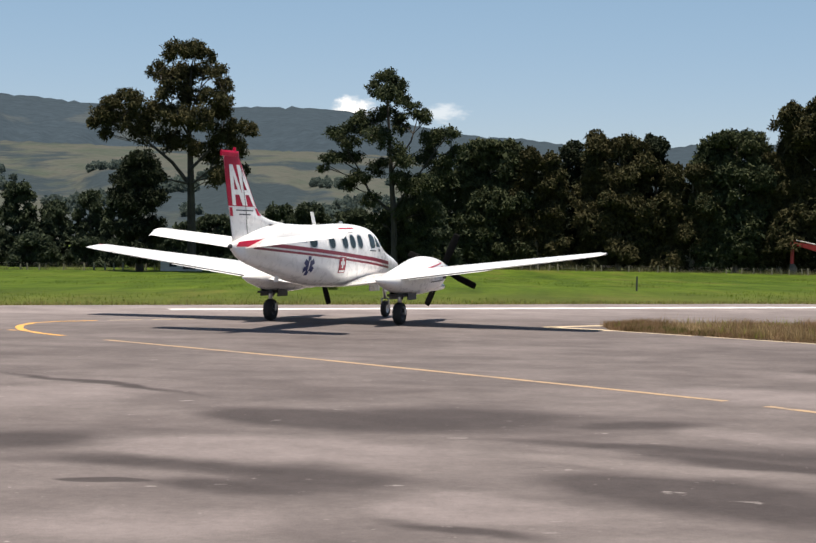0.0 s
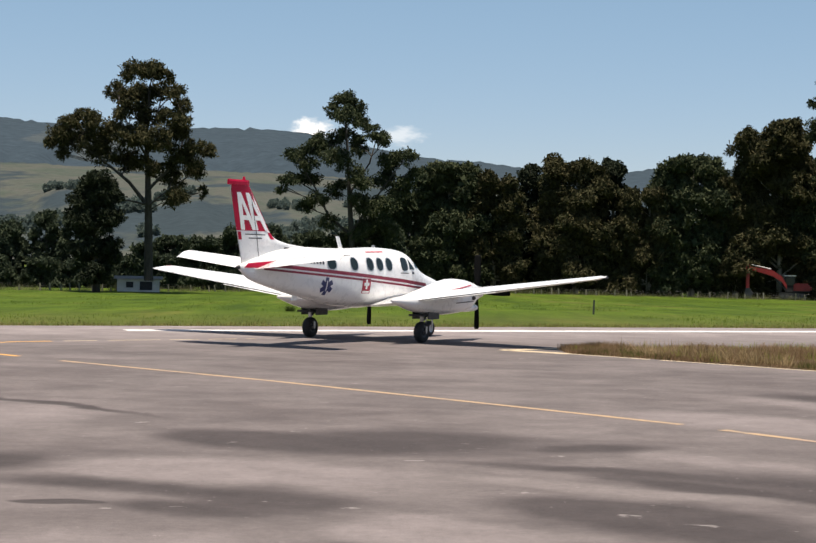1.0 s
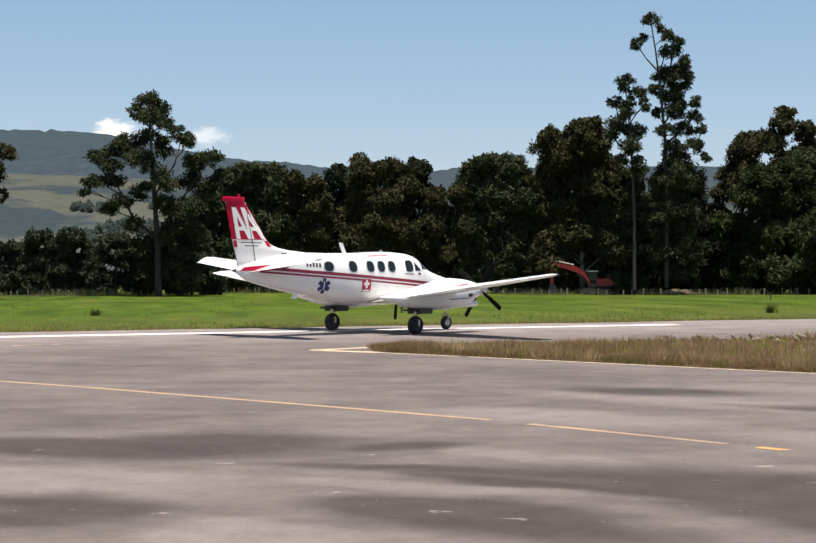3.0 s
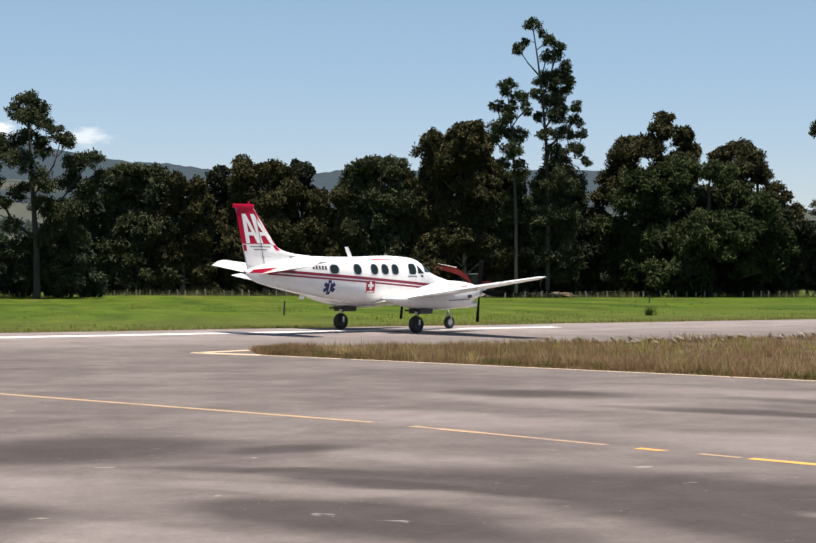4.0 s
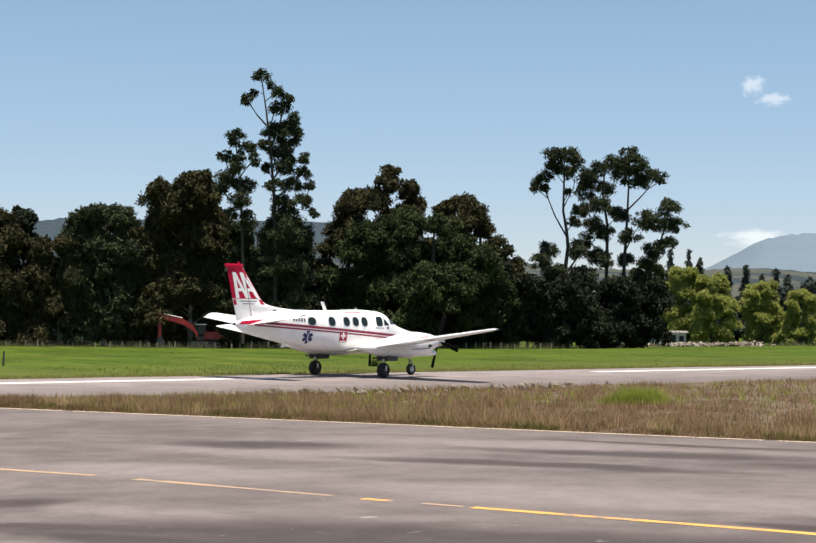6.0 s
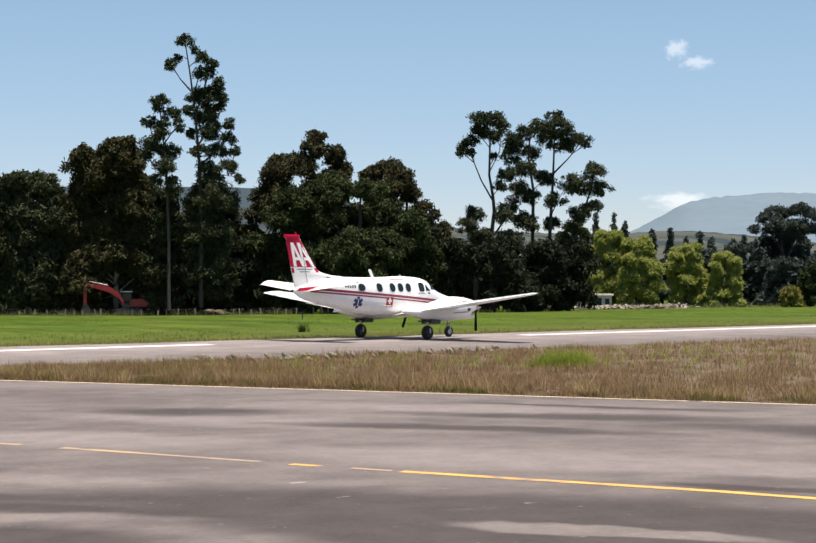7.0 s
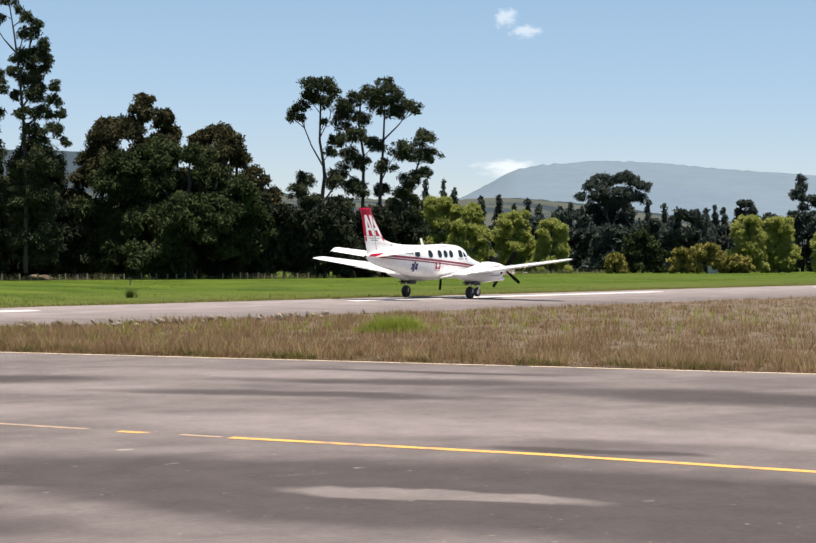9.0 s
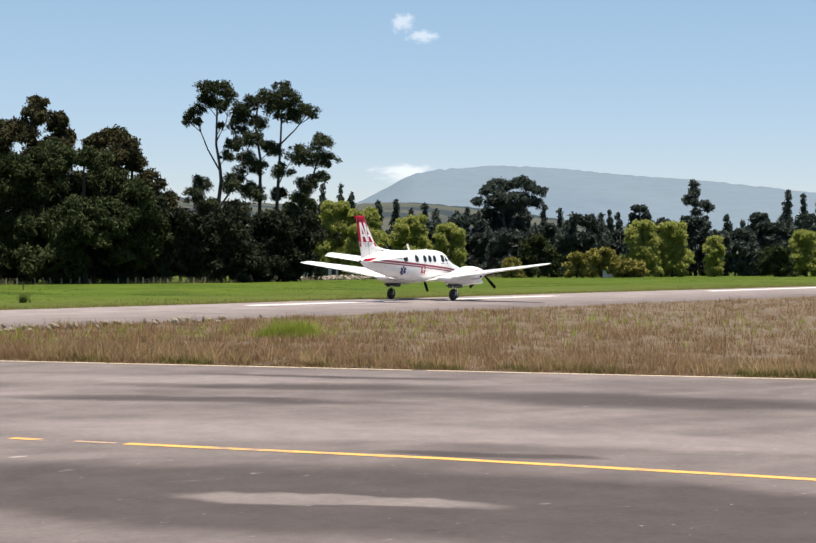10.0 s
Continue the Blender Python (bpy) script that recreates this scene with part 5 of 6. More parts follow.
    build_tree("eucalyptus", "leaning open eucalyptus with pale limbs", 101.1, 201.1, [(-1.2, 26, 1.6, 0.9), (0.6, 26.4, 1.4, 0.8), (1.7, 25.3, 0.8, 1.1), (-1.6, 24.3, 1.2, 1), (0.4, 23.9, 1.2, 0.9), (-3.2, 22.7, 0.9, 1.1), (-4, 21.8, 0.6, 0.6), (-2.5, 21.8, 0.6, 0.6), (1.6, 18.9, 0.6, 0.6), (1.3, 17.2, 0.9, 0.7), (-2.2, 13.3, 1.4, 0.9), (-3.1, 11.8, 1.4, 0.7), (-1.5, 10.4, 1.7, 0.9), (2.1, 12.9, 1.3, 0.9), (0.6, 21.2, 0.6, 0.5)], GUM, BARK, 0.27, 0.3, 0, 0.5, 8, airy=True, stems=[(0.34, [(-0.6, 2.1), (0.1, 9.5), (0.6, 13.8), (0.4, 15.9), (-0.1, 18.7), (0, 23.7), (-0.5, 26.2)]), (0.13, [(0.4, 15.2), (-1.2, 18), (-2.5, 21.2), (-3.4, 22.6)]), (0.15, [(0.2, 9.9), (2.1, 12.7), (3.3, 15.9), (3.6, 19.5)]), (0.1, [(-0.1, 19.1), (1.3, 21.9), (1.6, 25.1)]), (0.1, [(0.1, 9.5), (-1.2, 11.3), (-2.4, 13.1)])])
    build_tree("eucalyptus", "open airy eucalyptus with several pale stems", 108.8, 200.4, [(-3.8, 23.8, 1.4, 1.3), (-2.3, 24.7, 1.3, 1), (-4.5, 21.9, 1.3, 1.4), (-1.6, 22.1, 1.3, 1), (-0.2, 25.3, 1.4, 1.3), (1.6, 26.7, 1.4, 0.8), (2.9, 25.3, 1.3, 1.2), (1.3, 23.6, 1.7, 1.2), (3.4, 22.9, 1.3, 0.7), (5.3, 23.8, 1.2, 0.9), (6, 23, 0.6, 0.6), (-4.3, 18.9, 1.2, 0.9), (-2.3, 19.5, 1.4, 1), (0.2, 18.4, 1.4, 0.9), (-3.4, 16.8, 1.3, 1), (-4.6, 14.6, 1.4, 1.3), (-1.6, 15.8, 1.2, 1)] + [(3.5, 17.5, 1.6, 1.2), (2, 15.4, 1.4, 0.9), (6.9, 19, 1.6, 1.2), (8.2, 17, 1.2, 1.2), (5.6, 17.1, 1.2, 1), (5.6, 13.5, 1.6, 0.9), (4.8, 11.8, 1.2, 0.7), (7.2, 14.4, 1, 0.7), (-2.4, 12.3, 1.9, 1.3), (1.3, 12, 1.2, 0.9), (-4.3, 10.1, 1.9, 1.4), (3.8, 9.6, 1.6, 1.3)], GUM, BARK, 0.27, 0.3, 0, 0.5, 9, airy=True, stems=[(0.32, [(-1.5, 0.9), (-1.3, 9.6), (-1.2, 16.8), (-1.9, 21.1), (-1.6, 24.7)]), (0.34, [(0.8, 0.9), (1.1, 11), (1.5, 18.2), (1.8, 26.5)]), (0.14, [(1.6, 19.1), (3.6, 21.1), (5.6, 23.7)]), (0.26, [(2.1, 0.9), (3.3, 7.4), (5.1, 11.8), (6.7, 16.8), (7.2, 18.6)]), (0.1, [(-1.4, 14.6), (-3, 18.2), (-4.1, 22.2)]), (0.1, [(1.2, 13.2), (2.4, 15.7), (3.5, 17.5)])])
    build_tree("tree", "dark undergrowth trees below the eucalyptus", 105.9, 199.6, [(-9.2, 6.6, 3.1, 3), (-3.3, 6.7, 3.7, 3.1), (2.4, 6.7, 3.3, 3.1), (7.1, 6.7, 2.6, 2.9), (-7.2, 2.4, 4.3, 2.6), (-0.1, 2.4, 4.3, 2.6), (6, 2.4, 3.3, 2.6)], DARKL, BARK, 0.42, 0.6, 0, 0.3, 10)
    # undergrowth added to close the row near the ground, dark leaves standing for shade
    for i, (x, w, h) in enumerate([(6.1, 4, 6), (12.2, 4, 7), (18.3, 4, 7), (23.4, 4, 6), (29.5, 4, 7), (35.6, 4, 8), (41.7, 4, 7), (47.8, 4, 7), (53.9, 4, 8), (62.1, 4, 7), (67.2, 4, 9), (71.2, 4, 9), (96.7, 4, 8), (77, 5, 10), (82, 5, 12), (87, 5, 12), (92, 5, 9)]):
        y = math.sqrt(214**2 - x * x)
        build_tree("tree", "low tree filling the row's foot, shade put into its dark leaf colour", x, y, bushy(h, w, rng, 0.02, 0.7, 5), DARKL, BARK, 0.62, 0.55, 0, 0.2, 300 + i, group="tree row")
    # willows and shrubs along the field's far edge: bearing, distance, height, half width
    for i, (az, d, h, hw) in enumerate([(30.77, 300, 13.8, 4.6), (31.79, 298, 12.4, 4.0), (33.47, 300, 11.0, 3.7), (34.74, 298, 9.7, 3.2), (41.46, 300, 10.2, 3.4), (42.48, 302, 9.7, 3.4), (43.9, 300, 7.2, 1.8), (46.96, 300, 8.0, 3.0)]):
        build_tree("willow", "bright yellow-green willow with fresh leaves", *polar(az, d), bushy(h, hw, rng, 0.05, 0.5, 8), WILLOW, BARK, 0.34, 0.45, 0, 0.25, 50 + i, group="far trees")
    for i, (az, d, h, hw, mt) in enumerate([(29.55, 304, 15.0, 4.2, BROAD), (37.89, 296, 7.3, 3.6, BROAD), (36.98, 292, 3.4, 1.8, OLIVE), (39.22, 290, 4.2, 2.2, OLIVE), (40.08, 290, 5.0, 3.0, OLIVE), (41.05, 290, 2.6, 2.6, OLIVE), (45.94, 292, 5.0, 3.0, BROAD)]):
        build_tree("shrub" if mt is OLIVE else "tree", "low yellowish shrub at the field's edge" if mt is OLIVE else "green rounded tree at the field's edge", *polar(az, d), bushy(h, hw, rng, 0.06, 0.6, 5), mt, BARK, 0.42, 0.55, 0, 0.2, 70 + i, group="far trees")
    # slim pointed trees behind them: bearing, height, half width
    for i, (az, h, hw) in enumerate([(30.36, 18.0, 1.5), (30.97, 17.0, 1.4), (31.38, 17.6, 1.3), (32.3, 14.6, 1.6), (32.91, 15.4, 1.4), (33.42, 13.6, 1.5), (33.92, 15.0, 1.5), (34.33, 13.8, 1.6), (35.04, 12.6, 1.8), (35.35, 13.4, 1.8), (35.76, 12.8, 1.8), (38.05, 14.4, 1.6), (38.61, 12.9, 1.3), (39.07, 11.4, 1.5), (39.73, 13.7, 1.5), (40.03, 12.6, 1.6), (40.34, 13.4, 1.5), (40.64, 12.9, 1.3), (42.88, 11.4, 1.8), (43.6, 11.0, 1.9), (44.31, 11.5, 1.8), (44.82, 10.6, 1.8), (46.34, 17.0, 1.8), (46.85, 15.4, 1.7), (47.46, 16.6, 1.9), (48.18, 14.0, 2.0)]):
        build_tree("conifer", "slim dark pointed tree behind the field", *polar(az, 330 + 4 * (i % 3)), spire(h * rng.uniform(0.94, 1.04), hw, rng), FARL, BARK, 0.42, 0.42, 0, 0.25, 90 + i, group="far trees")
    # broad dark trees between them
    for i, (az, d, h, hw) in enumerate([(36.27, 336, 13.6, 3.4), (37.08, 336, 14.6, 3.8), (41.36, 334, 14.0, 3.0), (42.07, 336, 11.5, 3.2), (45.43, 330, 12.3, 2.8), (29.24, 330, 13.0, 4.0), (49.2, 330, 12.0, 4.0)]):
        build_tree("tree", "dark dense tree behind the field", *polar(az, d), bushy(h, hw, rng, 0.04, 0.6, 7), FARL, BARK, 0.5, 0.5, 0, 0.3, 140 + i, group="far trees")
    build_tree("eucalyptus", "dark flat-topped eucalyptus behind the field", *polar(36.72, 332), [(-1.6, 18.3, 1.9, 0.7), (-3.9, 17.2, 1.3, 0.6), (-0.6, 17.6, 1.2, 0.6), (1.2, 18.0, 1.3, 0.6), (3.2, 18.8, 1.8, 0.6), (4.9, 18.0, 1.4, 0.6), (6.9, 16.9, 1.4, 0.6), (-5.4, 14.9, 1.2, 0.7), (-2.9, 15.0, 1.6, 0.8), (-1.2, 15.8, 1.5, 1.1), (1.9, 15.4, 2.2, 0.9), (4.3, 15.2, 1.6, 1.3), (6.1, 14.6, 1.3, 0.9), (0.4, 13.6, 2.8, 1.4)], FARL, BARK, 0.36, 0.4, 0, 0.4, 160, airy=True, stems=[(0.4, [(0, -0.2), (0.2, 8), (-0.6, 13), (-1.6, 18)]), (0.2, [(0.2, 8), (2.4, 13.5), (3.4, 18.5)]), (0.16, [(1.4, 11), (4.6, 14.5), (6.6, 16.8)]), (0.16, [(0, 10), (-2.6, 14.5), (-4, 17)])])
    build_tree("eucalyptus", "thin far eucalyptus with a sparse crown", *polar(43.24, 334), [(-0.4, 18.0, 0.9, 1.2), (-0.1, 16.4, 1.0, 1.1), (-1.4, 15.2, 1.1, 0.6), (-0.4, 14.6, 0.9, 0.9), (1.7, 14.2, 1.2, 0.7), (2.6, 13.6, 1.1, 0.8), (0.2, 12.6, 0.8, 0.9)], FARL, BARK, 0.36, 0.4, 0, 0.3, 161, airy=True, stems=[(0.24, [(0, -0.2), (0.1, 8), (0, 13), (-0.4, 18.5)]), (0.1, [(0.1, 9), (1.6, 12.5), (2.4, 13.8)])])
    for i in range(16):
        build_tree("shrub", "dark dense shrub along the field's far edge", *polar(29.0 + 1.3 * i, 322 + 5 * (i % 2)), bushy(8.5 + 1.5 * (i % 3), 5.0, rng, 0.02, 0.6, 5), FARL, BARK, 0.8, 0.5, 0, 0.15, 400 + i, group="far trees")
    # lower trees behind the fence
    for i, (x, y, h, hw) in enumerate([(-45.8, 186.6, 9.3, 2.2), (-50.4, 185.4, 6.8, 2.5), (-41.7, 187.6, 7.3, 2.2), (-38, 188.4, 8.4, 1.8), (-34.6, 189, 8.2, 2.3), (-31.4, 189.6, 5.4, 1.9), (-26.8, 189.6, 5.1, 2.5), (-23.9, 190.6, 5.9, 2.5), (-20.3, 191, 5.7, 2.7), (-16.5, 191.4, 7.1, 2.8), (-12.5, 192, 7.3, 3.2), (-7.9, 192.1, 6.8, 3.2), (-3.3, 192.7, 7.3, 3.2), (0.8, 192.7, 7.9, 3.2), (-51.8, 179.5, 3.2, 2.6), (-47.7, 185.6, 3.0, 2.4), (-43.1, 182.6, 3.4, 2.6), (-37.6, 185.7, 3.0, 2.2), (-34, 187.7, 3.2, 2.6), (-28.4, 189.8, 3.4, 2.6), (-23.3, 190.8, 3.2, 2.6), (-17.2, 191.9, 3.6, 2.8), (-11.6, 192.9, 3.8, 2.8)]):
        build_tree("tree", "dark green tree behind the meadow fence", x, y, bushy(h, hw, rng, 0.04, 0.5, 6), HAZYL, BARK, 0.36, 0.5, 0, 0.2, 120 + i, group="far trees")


# ---- fence, excavator, houses, posts ----
FENCE = [(-77.01, 150.99), (-21.24, 177.86), (9.17, 204.04), (49.91, 196.02), (92.62, 187.7), (141.13, 231.32), (191.7, 248.7), (262.4, 259.6)]


def fence_line():
    out = []
    for (x0, y0), (x1, y1) in zip(FENCE[:-1], FENCE[1:]):
        n = max(1, int(math.hypot(x1 - x0, y1 - y0) / 1.1))
        out += [(x0 + (x1 - x0) * k / n, y0 + (y1 - y0) * k / n) for k in range(n)]
    return out


def build_fence():
    rng = random.Random(3)
    pts = fence_line()
    fence = thing("fence", pose(0, 0, 0), "old wooden post and wire fence along the meadow", "fence")
    post = tube([(0, 0, -0.2), (0.02, 0, 0.45), (0, 0.01, 0.85)], [0.09, 0.085, 0.075], 7)
    me = None
    for x, y in pts:
        if rng.random() < 0.25:
            continue
        x, y = x + rng.uniform(-0.3, 0.3), y + rng.uniform(-0.3, 0.3)
        if me is None:
            o = part("post", post, POSTWOOD, fence)
            me = o.data
        else:
            o = new("post", me)
            o.parent = fence
        o.matrix_basis = pose(x, y, ground_z(x, y) - rng.uniform(0, 0.25), rng.uniform(-7, 7), rng.uniform(-7, 7), rng.uniform(0, 90))
    for h in (0.3, 0.52, 0.72):
        bm = bmesh.new()
        add_tube(bm, [(x, y, ground_z(x, y) + h) for x, y in pts], [0.003] * len(pts), 4)
        part("wire", bm, STEEL, fence, "thin fence wire")
    # scrub along the fence
    def place(rng_):
        i = rng_.randrange(len(pts))
        x, y = pts[i]
        n = noise.noise(Vector((x * 0.2, y * 0.2, 1)))
        return (x + rng_.uniform(-1.5, 1.5), y + rng_.uniform(-0.5, 3.5), 0.7 + n)

    tufts("fence_scrub", place, 5000, 0.75, 0.4, 8, grass_mat("scrub_blades", (0.06, 0.08, 0.025), (0.13, 0.14, 0.06), (0.27, 0.24, 0.15)), "rough scrub and tall weeds along the fence", "grass", 15, ground_z)


def build_excavator():
    x, y = 50.66, 199.8
    ex = thing("excavator", pose(x, y, ground_z(x, y), 0, 0, -14), "red crawler excavator with lowered boom parked by the trees", "excavator")
    # tracks along x
    for s in (1, -1):
        n = 24
        ring = lambda yy: [((1.25 if math.cos(a) > 0 else -1.25) + 0.42 * math.cos(a), yy, 0.42 + 0.42 * math.sin(a)) for a in [math.tau * (k + 0.5) / n for k in range(n)]]
        tr = part("track", loft([ring(s * 0.95 - 0.28), ring(s * 0.95 + 0.28)]), BLACK, ex, "dark steel crawler track")
        for k in range(5):
            bm = bmesh.new()
            add_tube(bm, [(-1.2 + 0.6 * k, s * 0.95 - 0.3, 0.4), (-1.2 + 0.6 * k, s * 0.95 + 0.3, 0.4)], [0.22, 0.22], 14)
            part("roller", bm, STEEL, tr, "track roller")
    part("turntable", tube([(0, 0, 0.75), (0, 0, 0.98)], [0.65, 0.65], 20), STEEL, ex)
    up = part("upper_body", box(0.1, 1.95, -1.2, 1.2, 0.95, 1.95, bev=0.14), ORANGE, ex, "rounded red engine housing")
    part("counterweight", box(1.75, 2.25, -1.15, 1.15, 1.0, 1.75, bev=0.2), ORANGE, up, "red counterweight")
    part("skirt", box(-0.9, 2.1, -1.18, 1.18, 0.92, 1.05, bev=0.03), BLACK, up)
    cab = part("cab", box(-1.0, 0.3, 0.1, 1.15, 1.0, 2.85, bev=0.1), BLACK, ex, "dark operator cab")
    part("cab_roof", box(-1.05, 0.4, 0.05, 1.2, 2.83, 2.95, bev=0.03), METAL, cab, "pale cab roof")
    part("cab_glass", box(-0.9, 0.2, 0.06, 1.19, 1.7, 2.7, bev=0.02), GLASS, cab, "cab window glass")
    # boom to -x
    def beam(pts, ws, hs, yy=0.0):
        rings = []
        for (px, pz), w, h in zip(pts, ws, hs):
            rings.append([(px, yy - w, pz - h), (px, yy + w, pz - h), (px, yy + w, pz + h), (px, yy - w, pz + h)])
        return loft(rings)
    boom = part("boom", beam([(-0.7, 1.5), (-1.3, 2.45), (-2.4, 3.15), (-3.9, 3.5), (-5.2, 3.75)], [0.2] * 5, [0.25, 0.34, 0.36, 0.27, 0.17], -0.45), ORANGE, ex, "red bent boom")
    part("hydraulic_ram", tube([(-0.9, -0.45, 1.2), (-2.3, -0.45, 2.75)], [0.09, 0.06], 10), STEEL, boom, "hydraulic ram")
    part("hydraulic_ram", tube([(-2.6, -0.45, 3.65), (-4.9, -0.45, 4.15)], [0.09, 0.06], 10), METAL, boom, "hydraulic ram")
    st = bmesh.new()
    add_box(st, -5.6, -5.15, -0.63, -0.27, 1.2, 4.2, bev=0.08)
    stick = part("stick", st, ORANGE, ex, "red dipper arm hanging straight down")
    bk = loft([[(px, yy, pz) for px, pz in ((-5.6, 1.3), (-5.1, 1.3), (-4.75, 0.7), (-4.9, 0.1), (-5.4, -0.02), (-5.75, 0.4))] for yy in (-1.0, 0.1)])
    part("bucket", bk, STEEL, stick, "dark steel bucket on the ground")


def build_house(name, label, x, y, w, d, h, rise, wall, roof, turn, holes):
    hs = thing(name, pose(x, y, ground_z(x, y), 0, 0, turn), label, "house")
    wl_ = part("wall", box(-w / 2, w / 2, -d / 2, d / 2, -0.2, h), wall, hs)
    bm = bmesh.new()
    o = 0.35
    a = [bm.verts.new(v) for v in ((-w / 2 - o, -d / 2 - o, h), (w / 2 + o, -d / 2 - o, h), (w / 2 + o, 0, h + rise), (-w / 2 - o, 0, h + rise), (w / 2 + o, d / 2 + o, h), (-w / 2 - o, d / 2 + o, h))]
    f1, f2 = bm.faces.new((a[0], a[1], a[2], a[3])), bm.faces.new((a[3], a[2], a[4], a[5]))
    bmesh.ops.solidify(bm, geom=[f1, f2], thickness=0.12)
    part("roof", bm, roof, hs)
    for hx, hz, hw, hh in holes:
        part("window", box(hx - hw / 2, hx + hw / 2, -d / 2 - 0.04, -d / 2 + 0.05, hz, hz + hh), WELL, hs, "dark window opening")
    return hs


def build_small():
    build_house("shed", "small whitewashed shed with dark openings by the fence", -25.3, 174.3, 4.4, 2.4, 1.35, 0.3, PLASTER, ROOFING, 8, [(-0.9, 0.45, 0.75, 0.6), (0.8, 0.2, 1.3, 0.9)])
    build_house("shed", "small open shed with a brown roof", -18.8, 194.9, 2.6, 2, 1.9, 0.5, WOOD, TILE, 5, [(0, 0.5, 1.4, 1.1)])
    build_house("farmhouse", "low white farmhouse half hidden by rubble and trees", 130.5, 232.5, 7.5, 5, 2.2, 0.6, PLASTER, ROOFING, -28, [(-1.5, 0.9, 1.0, 1.0), (1.5, 0.9, 1.0, 1.0)])
    build_house("shed", "pale open shed with a dark front", 136.1, 230.4, 3.0, 3, 2.2, 0.3, PLASTER, ROOFING, -28, [(-0.6, 0.5, 1.0, 1.3), (0.8, 0.7, 0.7, 1.0)])
    build_house("shed", "small pale hut at the field's far edge", 187.7, 221.6, 1.7, 1.7, 1.3, 0.35, PLASTER, ROOFING, -38, [(0.2, 0.8, 0.7, 0.8)])
    # field posts
    for x, y, h in ((11.8, 89.5, 0.8), (50.4, 137.2, 0.75)):
        pst = thing("field_post", pose(x, y, ground_z(x, y)), "thin dark post standing in the meadow", "post")
        part("stake", tube([(0, 0, -0.1), (0.02, 0, h)], [0.055, 0.045], 8), STEEL, pst)
    # low dark weeds in the meadow
    for i, (x, y, s) in enumerate(((31.2, 85, 0.5), (-4.5, 85.1, 0.38))):
        w = tufts("weed", lambda r: (x + r.gauss(0, 0.1), y + r.gauss(0, 0.1), r.uniform(0.6, 1.2)), 30, s, 0.12, 10, WEED, "low dark green weed clump in the meadow", "weed", 30 + i, ground_z)
        del w["kind"]
    # rubble and earth heaps by the trees
    rng = random.Random(8)
    for i, (x, y, w) in enumerate(((71.6, 204.9, 2.6), (62.1, 202, 2.2), (118.9, 217.5, 6), (126, 222.5, 5), (146.2, 231.2, 5))):
        bm = bmesh.new()
        bmesh.ops.create_icosphere(bm, subdivisions=4, radius=1)
        for v in bm.verts:
            v.co *= 1 + 0.45 * noise.noise(v.co * 2.3 + Vector((i * 9, 0, 0)))
            v.co = Vector((v.co.x * w, v.co.y * 1.4, v.co.z * 0.5))
        ob = mesh_ob("earth_mound", bm, SOIL, True)
        ob.matrix_basis = pose(x, y, ground_z(x, y) + 0.05, 0, 0, rng.uniform(-10, 10))
        tagged(ob, "low heap of dry earth and rubble by the trees", "earth heap")


def build_rubble():
    """Broken stone and boards heaped along the meadow's far edge."""
    rng = random.Random(31)
    for name, mt, n, seed in (("rubble", STONE, 190, 1), ("timber_scrap", WOOD, 110, 2)):
        bm = bmesh.new()
        for _ in range(n):
            k = rng.random()
            x, y = 112.8 + 44.5 * k + rng.gauss(0, 0.8), 211.6 + 25.6 * k + rng.gauss(0, 0.8)
            s = rng.uniform(0.12, 0.45)
            m = Matrix.Translation((x, y, ground_z(x, y) + rng.uniform(0.0, 0.5))) @ pose(0, 0, 0, rng.uniform(-40, 40), rng.uniform(-40, 40), rng.uniform(0, 180)) @ Matrix.Diagonal((s * rng.uniform(1, 3.5), s, s * rng.uniform(0.4, 0.9), 1))
            bmesh.ops.create_cube(bm, size=1, matrix=m)
        tagged(mesh_ob(name, bm, mt), "broken pale rubble heaped at the field's edge" if seed == 1 else "weathered timber scraps heaped at the field's edge", "rubble", kind="stuff")


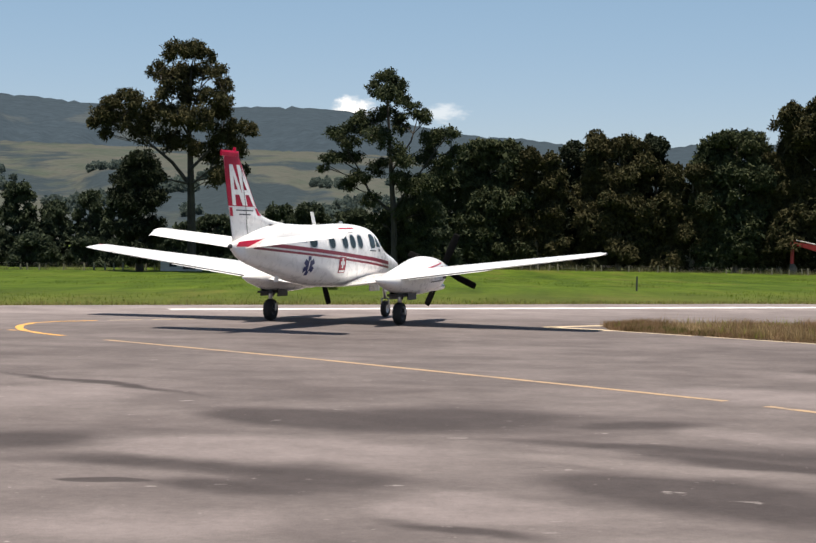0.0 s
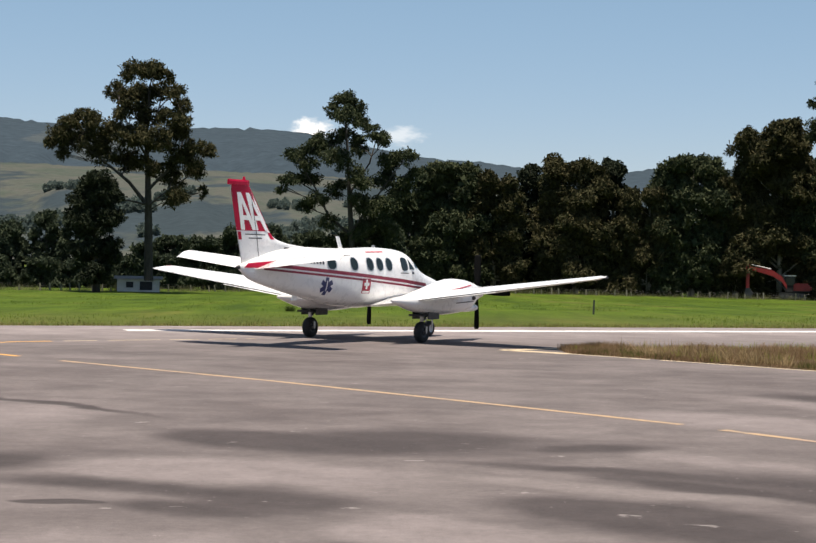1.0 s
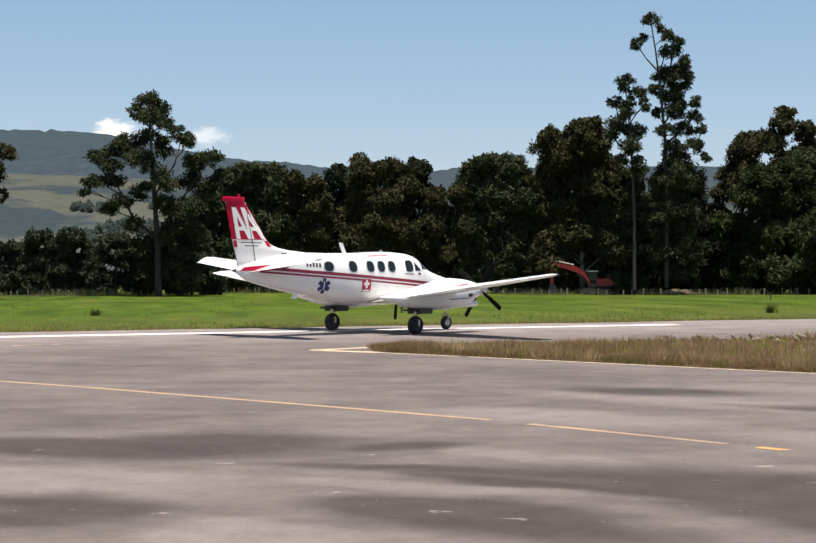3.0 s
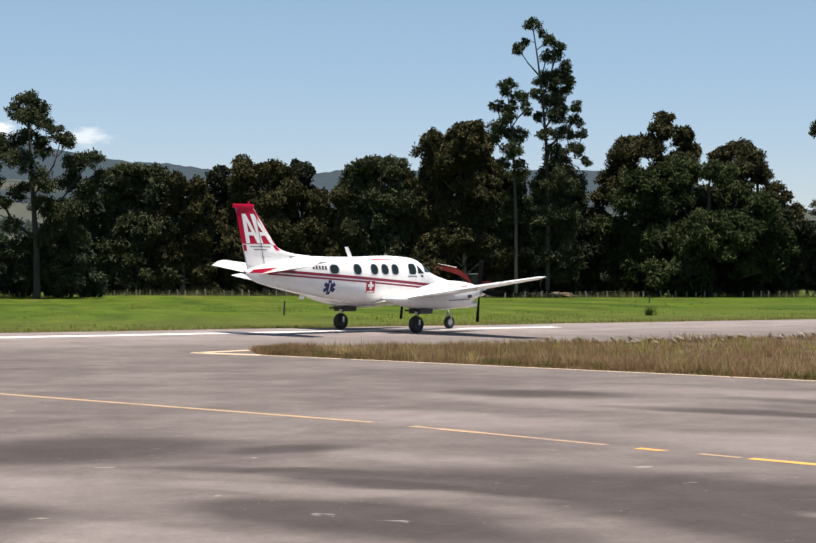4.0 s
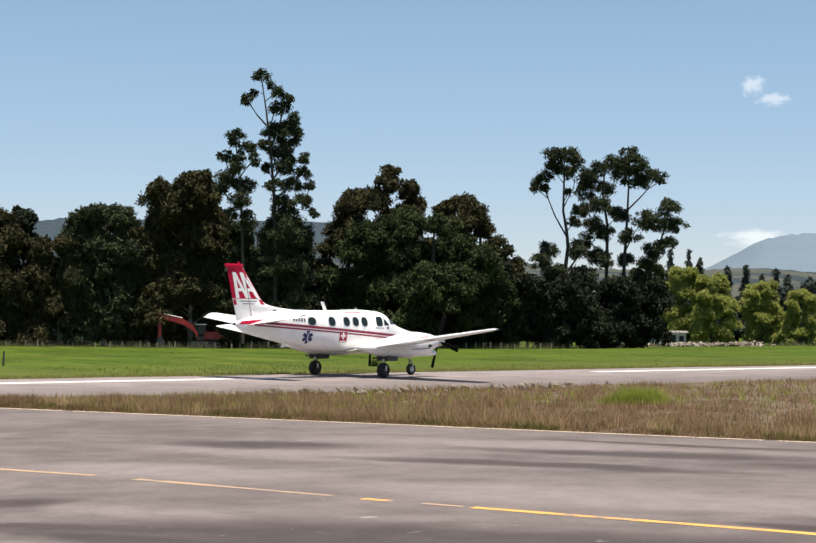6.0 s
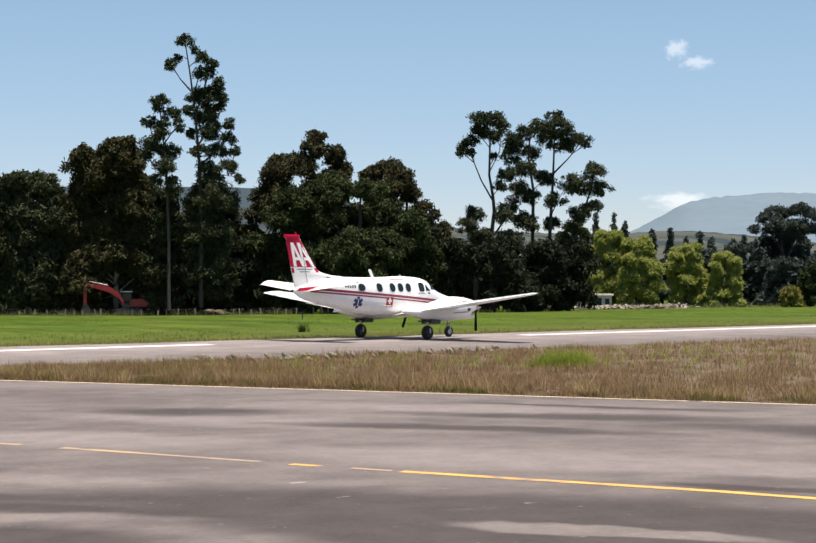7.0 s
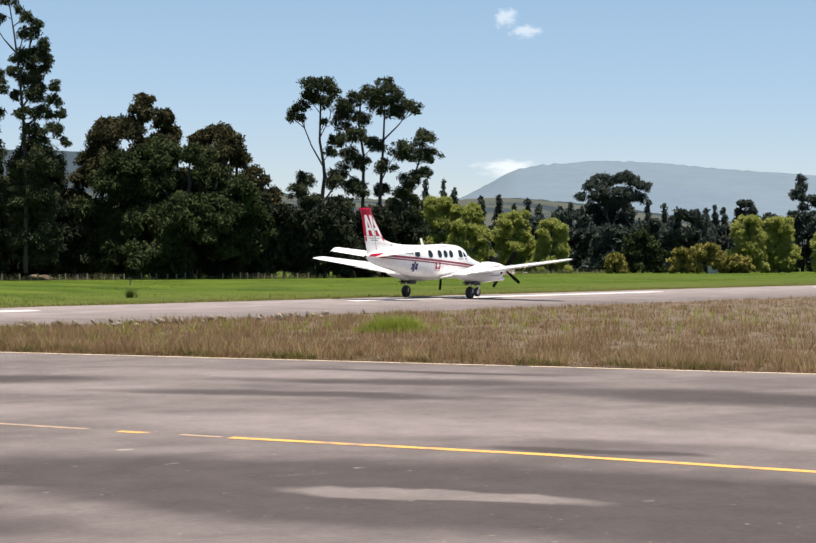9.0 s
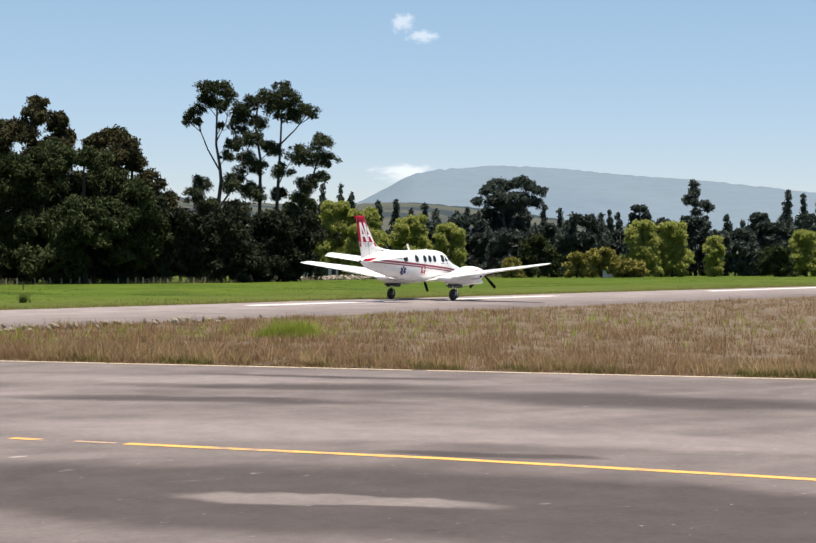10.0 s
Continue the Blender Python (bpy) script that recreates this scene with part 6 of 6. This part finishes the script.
# ---- hills and clouds far behind ----
def ridge_mesh(name, prof, d0, d1, rows_, mat, label, rough, seed):
    """A hillside: foot at distance d0, crest at d1, crest heights by azimuth."""
    bm = bmesh.new()
    a0, a1 = prof[0][0], prof[-1][0]
    cols = int((a1 - a0) * 5)
    grid = []
    for j in range(rows_ + 1):
        s = j / rows_
        row_ = []
        for i in range(cols + 1):
            az = a0 + (a1 - a0) * i / cols
            el = interp(prof, az)
            d = d0 + (d1 - d0) * s
            crest = EYE + d1 * math.tan(radians(el))
            nz = noise.fractal(Vector((az * 0.35, s * 3, seed)), 1.0, 2.0, 5)
            z = -8 + (crest + 8) * (s ** 0.85) + rough * nz * math.sin(math.pi * s) * (1 - s) * crest
            if j == rows_:
                z += 0.02 * crest * noise.fractal(Vector((az * 6, 0, seed)), 0.6, 2.0, 4)
            a = radians(az)
            row_.append(bm.verts.new((d * math.sin(a), d * math.cos(a), z)))
        grid.append(row_)
    back = [bm.verts.new((v.co.x * 1.15, v.co.y * 1.15, -30)) for v in grid[-1]]
    grid.append(back)
    for r0, r1 in zip(grid[:-1], grid[1:]):
        for k in range(cols):
            bm.faces.new((r0[k], r0[k + 1], r1[k + 1], r1[k]))
    return tagged(mesh_ob(name, bm, mat, True), label, "hills", kind="structure")


def build_hills():
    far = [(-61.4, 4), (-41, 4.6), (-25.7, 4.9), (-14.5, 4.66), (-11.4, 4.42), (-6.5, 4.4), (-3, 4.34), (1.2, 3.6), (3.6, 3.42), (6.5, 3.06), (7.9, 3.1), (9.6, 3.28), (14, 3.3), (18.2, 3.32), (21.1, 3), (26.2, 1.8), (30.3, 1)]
    ridge_mesh("hill_ridge", far, 1500, 3000, 26, HILLFAR, "wooded ridge far behind the airfield, coloured bluish for haze", 0.25, 1.0)
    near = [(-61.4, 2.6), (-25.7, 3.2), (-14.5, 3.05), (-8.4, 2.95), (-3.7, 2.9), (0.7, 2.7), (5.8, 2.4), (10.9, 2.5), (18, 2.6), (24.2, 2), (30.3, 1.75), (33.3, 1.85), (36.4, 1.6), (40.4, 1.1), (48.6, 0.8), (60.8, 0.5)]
    ridge_mesh("hill_slope", near, 520, 1500, 30, HILLNEAR, "pasture hillside with hedges and tree patches, coloured greyish for haze", 0.12, 4.0)
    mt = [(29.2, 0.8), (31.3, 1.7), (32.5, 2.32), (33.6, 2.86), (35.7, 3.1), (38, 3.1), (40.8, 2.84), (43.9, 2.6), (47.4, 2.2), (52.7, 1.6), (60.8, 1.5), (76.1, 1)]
    ridge_mesh("far_mountain", mt, 3000, 4300, 14, HAZED_MOUNTAIN, "far mountain with haze put into its pale blue-grey colour", 0.03, 7.0)
    # woods on the lower slopes, too far off to count
    rng = random.Random(21)
    blobs = []
    for _ in range(2600):
        az, d = radians(rng.uniform(-17, 6)), rng.uniform(560, 980)
        if noise.noise(Vector((math.degrees(az) * 0.45, d * 0.009, 2))) < 0.3:
            continue
        s = (d - 520) / 980
        el = interp(near, math.degrees(az))
        crest = EYE + 1500 * math.tan(radians(el))
        nz = noise.fractal(Vector((math.degrees(az) * 0.35, s * 3, 4.0)), 1.0, 2.0, 5)
        z = -8 + (crest + 8) * s**0.85 + 0.12 * nz * math.sin(math.pi * s) * (1 - s) * crest
        r = rng.uniform(1.3, 3.0)
        blobs.append(((d * math.sin(az), d * math.cos(az), z + r * 0.8), r, r, r * 1.1))
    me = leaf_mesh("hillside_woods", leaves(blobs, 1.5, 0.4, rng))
    # leaf colours paled and blued in place of haze over the slope
    me.materials.append(leaf_mat("hazed_woods_leaves", (0.085, 0.116, 0.108), (0.105, 0.138, 0.126), (0.118, 0.15, 0.126), 0.5))
    tagged(new("hillside_woods", me), "scattered woods on the hillside, coloured paler for haze", "woods", kind="stuff")


def build_cloud(az, el, w, h, seed, dense):
    d = 4600
    m, nt, b = base("cloud")
    em = nt.nodes.new("ShaderNodeEmission")
    em.inputs[0].default_value, em.inputs[1].default_value = (1, 0.985, 0.97, 1), 0.95
    tr = nt.nodes.new("ShaderNodeBsdfTransparent")
    mx = nt.nodes.new("ShaderNodeMixShader")
    tc = nt.nodes.new("ShaderNodeTexCoord")
    ln = nt.nodes.new("ShaderNodeVectorMath")
    ln.operation = "LENGTH"
    nt.links.new(tc.outputs["Object"], ln.inputs[0])
    n = noise_tex(nt, 1.7, 6, 0.6, (1, 1, 1), seed * 37)
    a = nt.nodes.new("ShaderNodeMath")
    a.operation = "SUBTRACT"
    nt.links.new(n, a.inputs[0])
    sc = nt.nodes.new("ShaderNodeMath")
    sc.operation = "MULTIPLY"
    sc.inputs[1].default_value = 0.62
    nt.links.new(ln.outputs["Value"], sc.inputs[0])
    nt.links.new(sc.outputs[0], a.inputs[1])
    mr = nt.nodes.new("ShaderNodeMapRange")
    mr.interpolation_type = "SMOOTHSTEP"
    for i, v in ((1, 0.0), (2, 0.4), (3, 0.0), (4, dense)):
        mr.inputs[i].default_value = v
    nt.links.new(a.outputs[0], mr.inputs[0])
    nt.links.new(mr.outputs[0], mx.inputs[0])
    nt.links.new(tr.outputs[0], mx.inputs[1])
    nt.links.new(em.outputs[0], mx.inputs[2])
    nt.links.new(mx.outputs[0], nt.nodes["Material Output"].inputs[0])
    bm = bmesh.new()
    bmesh.ops.create_grid(bm, x_segments=1, y_segments=1, size=1)
    ob = mesh_ob("cloud", bm, m)
    A, e = radians(az), radians(el)
    p = Vector((d * math.sin(A) * math.cos(e), d * math.cos(A) * math.cos(e), d * math.sin(e)))
    ob.matrix_basis = Matrix.LocRotScale(p, Euler((radians(90), 0, -A)), (d * math.tan(radians(w)), d * math.tan(radians(h)), 1))
    ob.visible_shadow = False
    tagged(ob, "small soft white cloud in the blue sky", "cloud", kind="structure")


def build_clouds():
    build_cloud(-2.42, 4.45, 1.1, 0.6, 1, 0.95)
    build_cloud(0.73, 4.35, 1.2, 0.45, 2, 0.35)
    build_cloud(33.11, 8.1, 0.6, 0.5, 3, 0.25)
    build_cloud(33.82, 7.62, 0.75, 0.36, 4, 0.25)
    build_cloud(33.31, 2.9, 1.6, 0.5, 5, 0.3)


build_ground()
build_pavement()
build_markings()
build_hills()
build_clouds()
build_island()
build_trees()
build_excavator()
build_small()
build_rubble()
AIRCRAFT, WHEELS, PROPS = build_aircraft()
build_fence()

# ---- movement: seconds, x, y, heading of the aircraft ----
TAXI = [
    (0, -2.36, 45.41, 69.28),
    (0.5, -1.50, 46.96, 64.10),
    (1, -0.36, 48.58, 58.15),
    (1.5, 0.93, 50.33, 53.24),
    (2, 2.43, 52.04, 48.58),
    (3.5, 8.66, 57.06, 36.63),
    (4, 11.11, 58.45, 33.81),
    (4.5, 13.51, 59.70, 31.09),
    (5, 16.25, 60.93, 28.65),
    (5.5, 19.21, 62.27, 27.36),
    (7, 28.55, 66.15, 25.27),
    (7.5, 31.98, 67.45, 25.03),
    (8, 35.57, 68.99, 24.94),
    (8.5, 39.22, 70.47, 25.27),
    (9, 42.81, 71.81, 25.83),
    (9.5, 46.21, 73.10, 25.52),
    (10, 49.73, 74.20, 25.91),
]
# propellers: seconds, turn of the left and of the right one
SPIN = [(0, 16, -24), (0.5, 4, 14), (1, 0, 0), (1.5, 12, -32), (2, 17, -5), (3.5, -12, -45), (4, -8, -5), (4.5, 0, 0), (5, 0, 18), (5.5, 2, 50), (7, -22, 90), (7.5, -30, 96), (8, 20, 115), (8.5, 0, 135), (9, -5, 143), (9.5, 10, 135), (10, 20, 135)]


def motions():
    walk(AIRCRAFT, [(t, pose(x, y, 0, 0, 0, h)) for t, x, y, h in TAXI])
    # wheels roll with the distance covered
    way = [0.0]
    for (t0, x0, y0, h0), (t1, x1, y1, h1) in zip(TAXI[:-1], TAXI[1:]):
        way.append(way[-1] + math.hypot(x1 - x0, y1 - y0))
    table = [(r[0], s) for r, s in zip(TAXI, way)]
    for ob, x, y, r in WHEELS:
        walk(ob, [(k / 30, pose(x, y, r, 0, math.degrees(interp(table, k / 30) / r), 0)) for k in range(301)])
    for ob, col in zip(PROPS, (1, 2)):
        y = ob.location.y
        walk(ob, [(row_[0], pose(3.33, y, 1.45, -row_[col])) for row_ in SPIN])


motions()
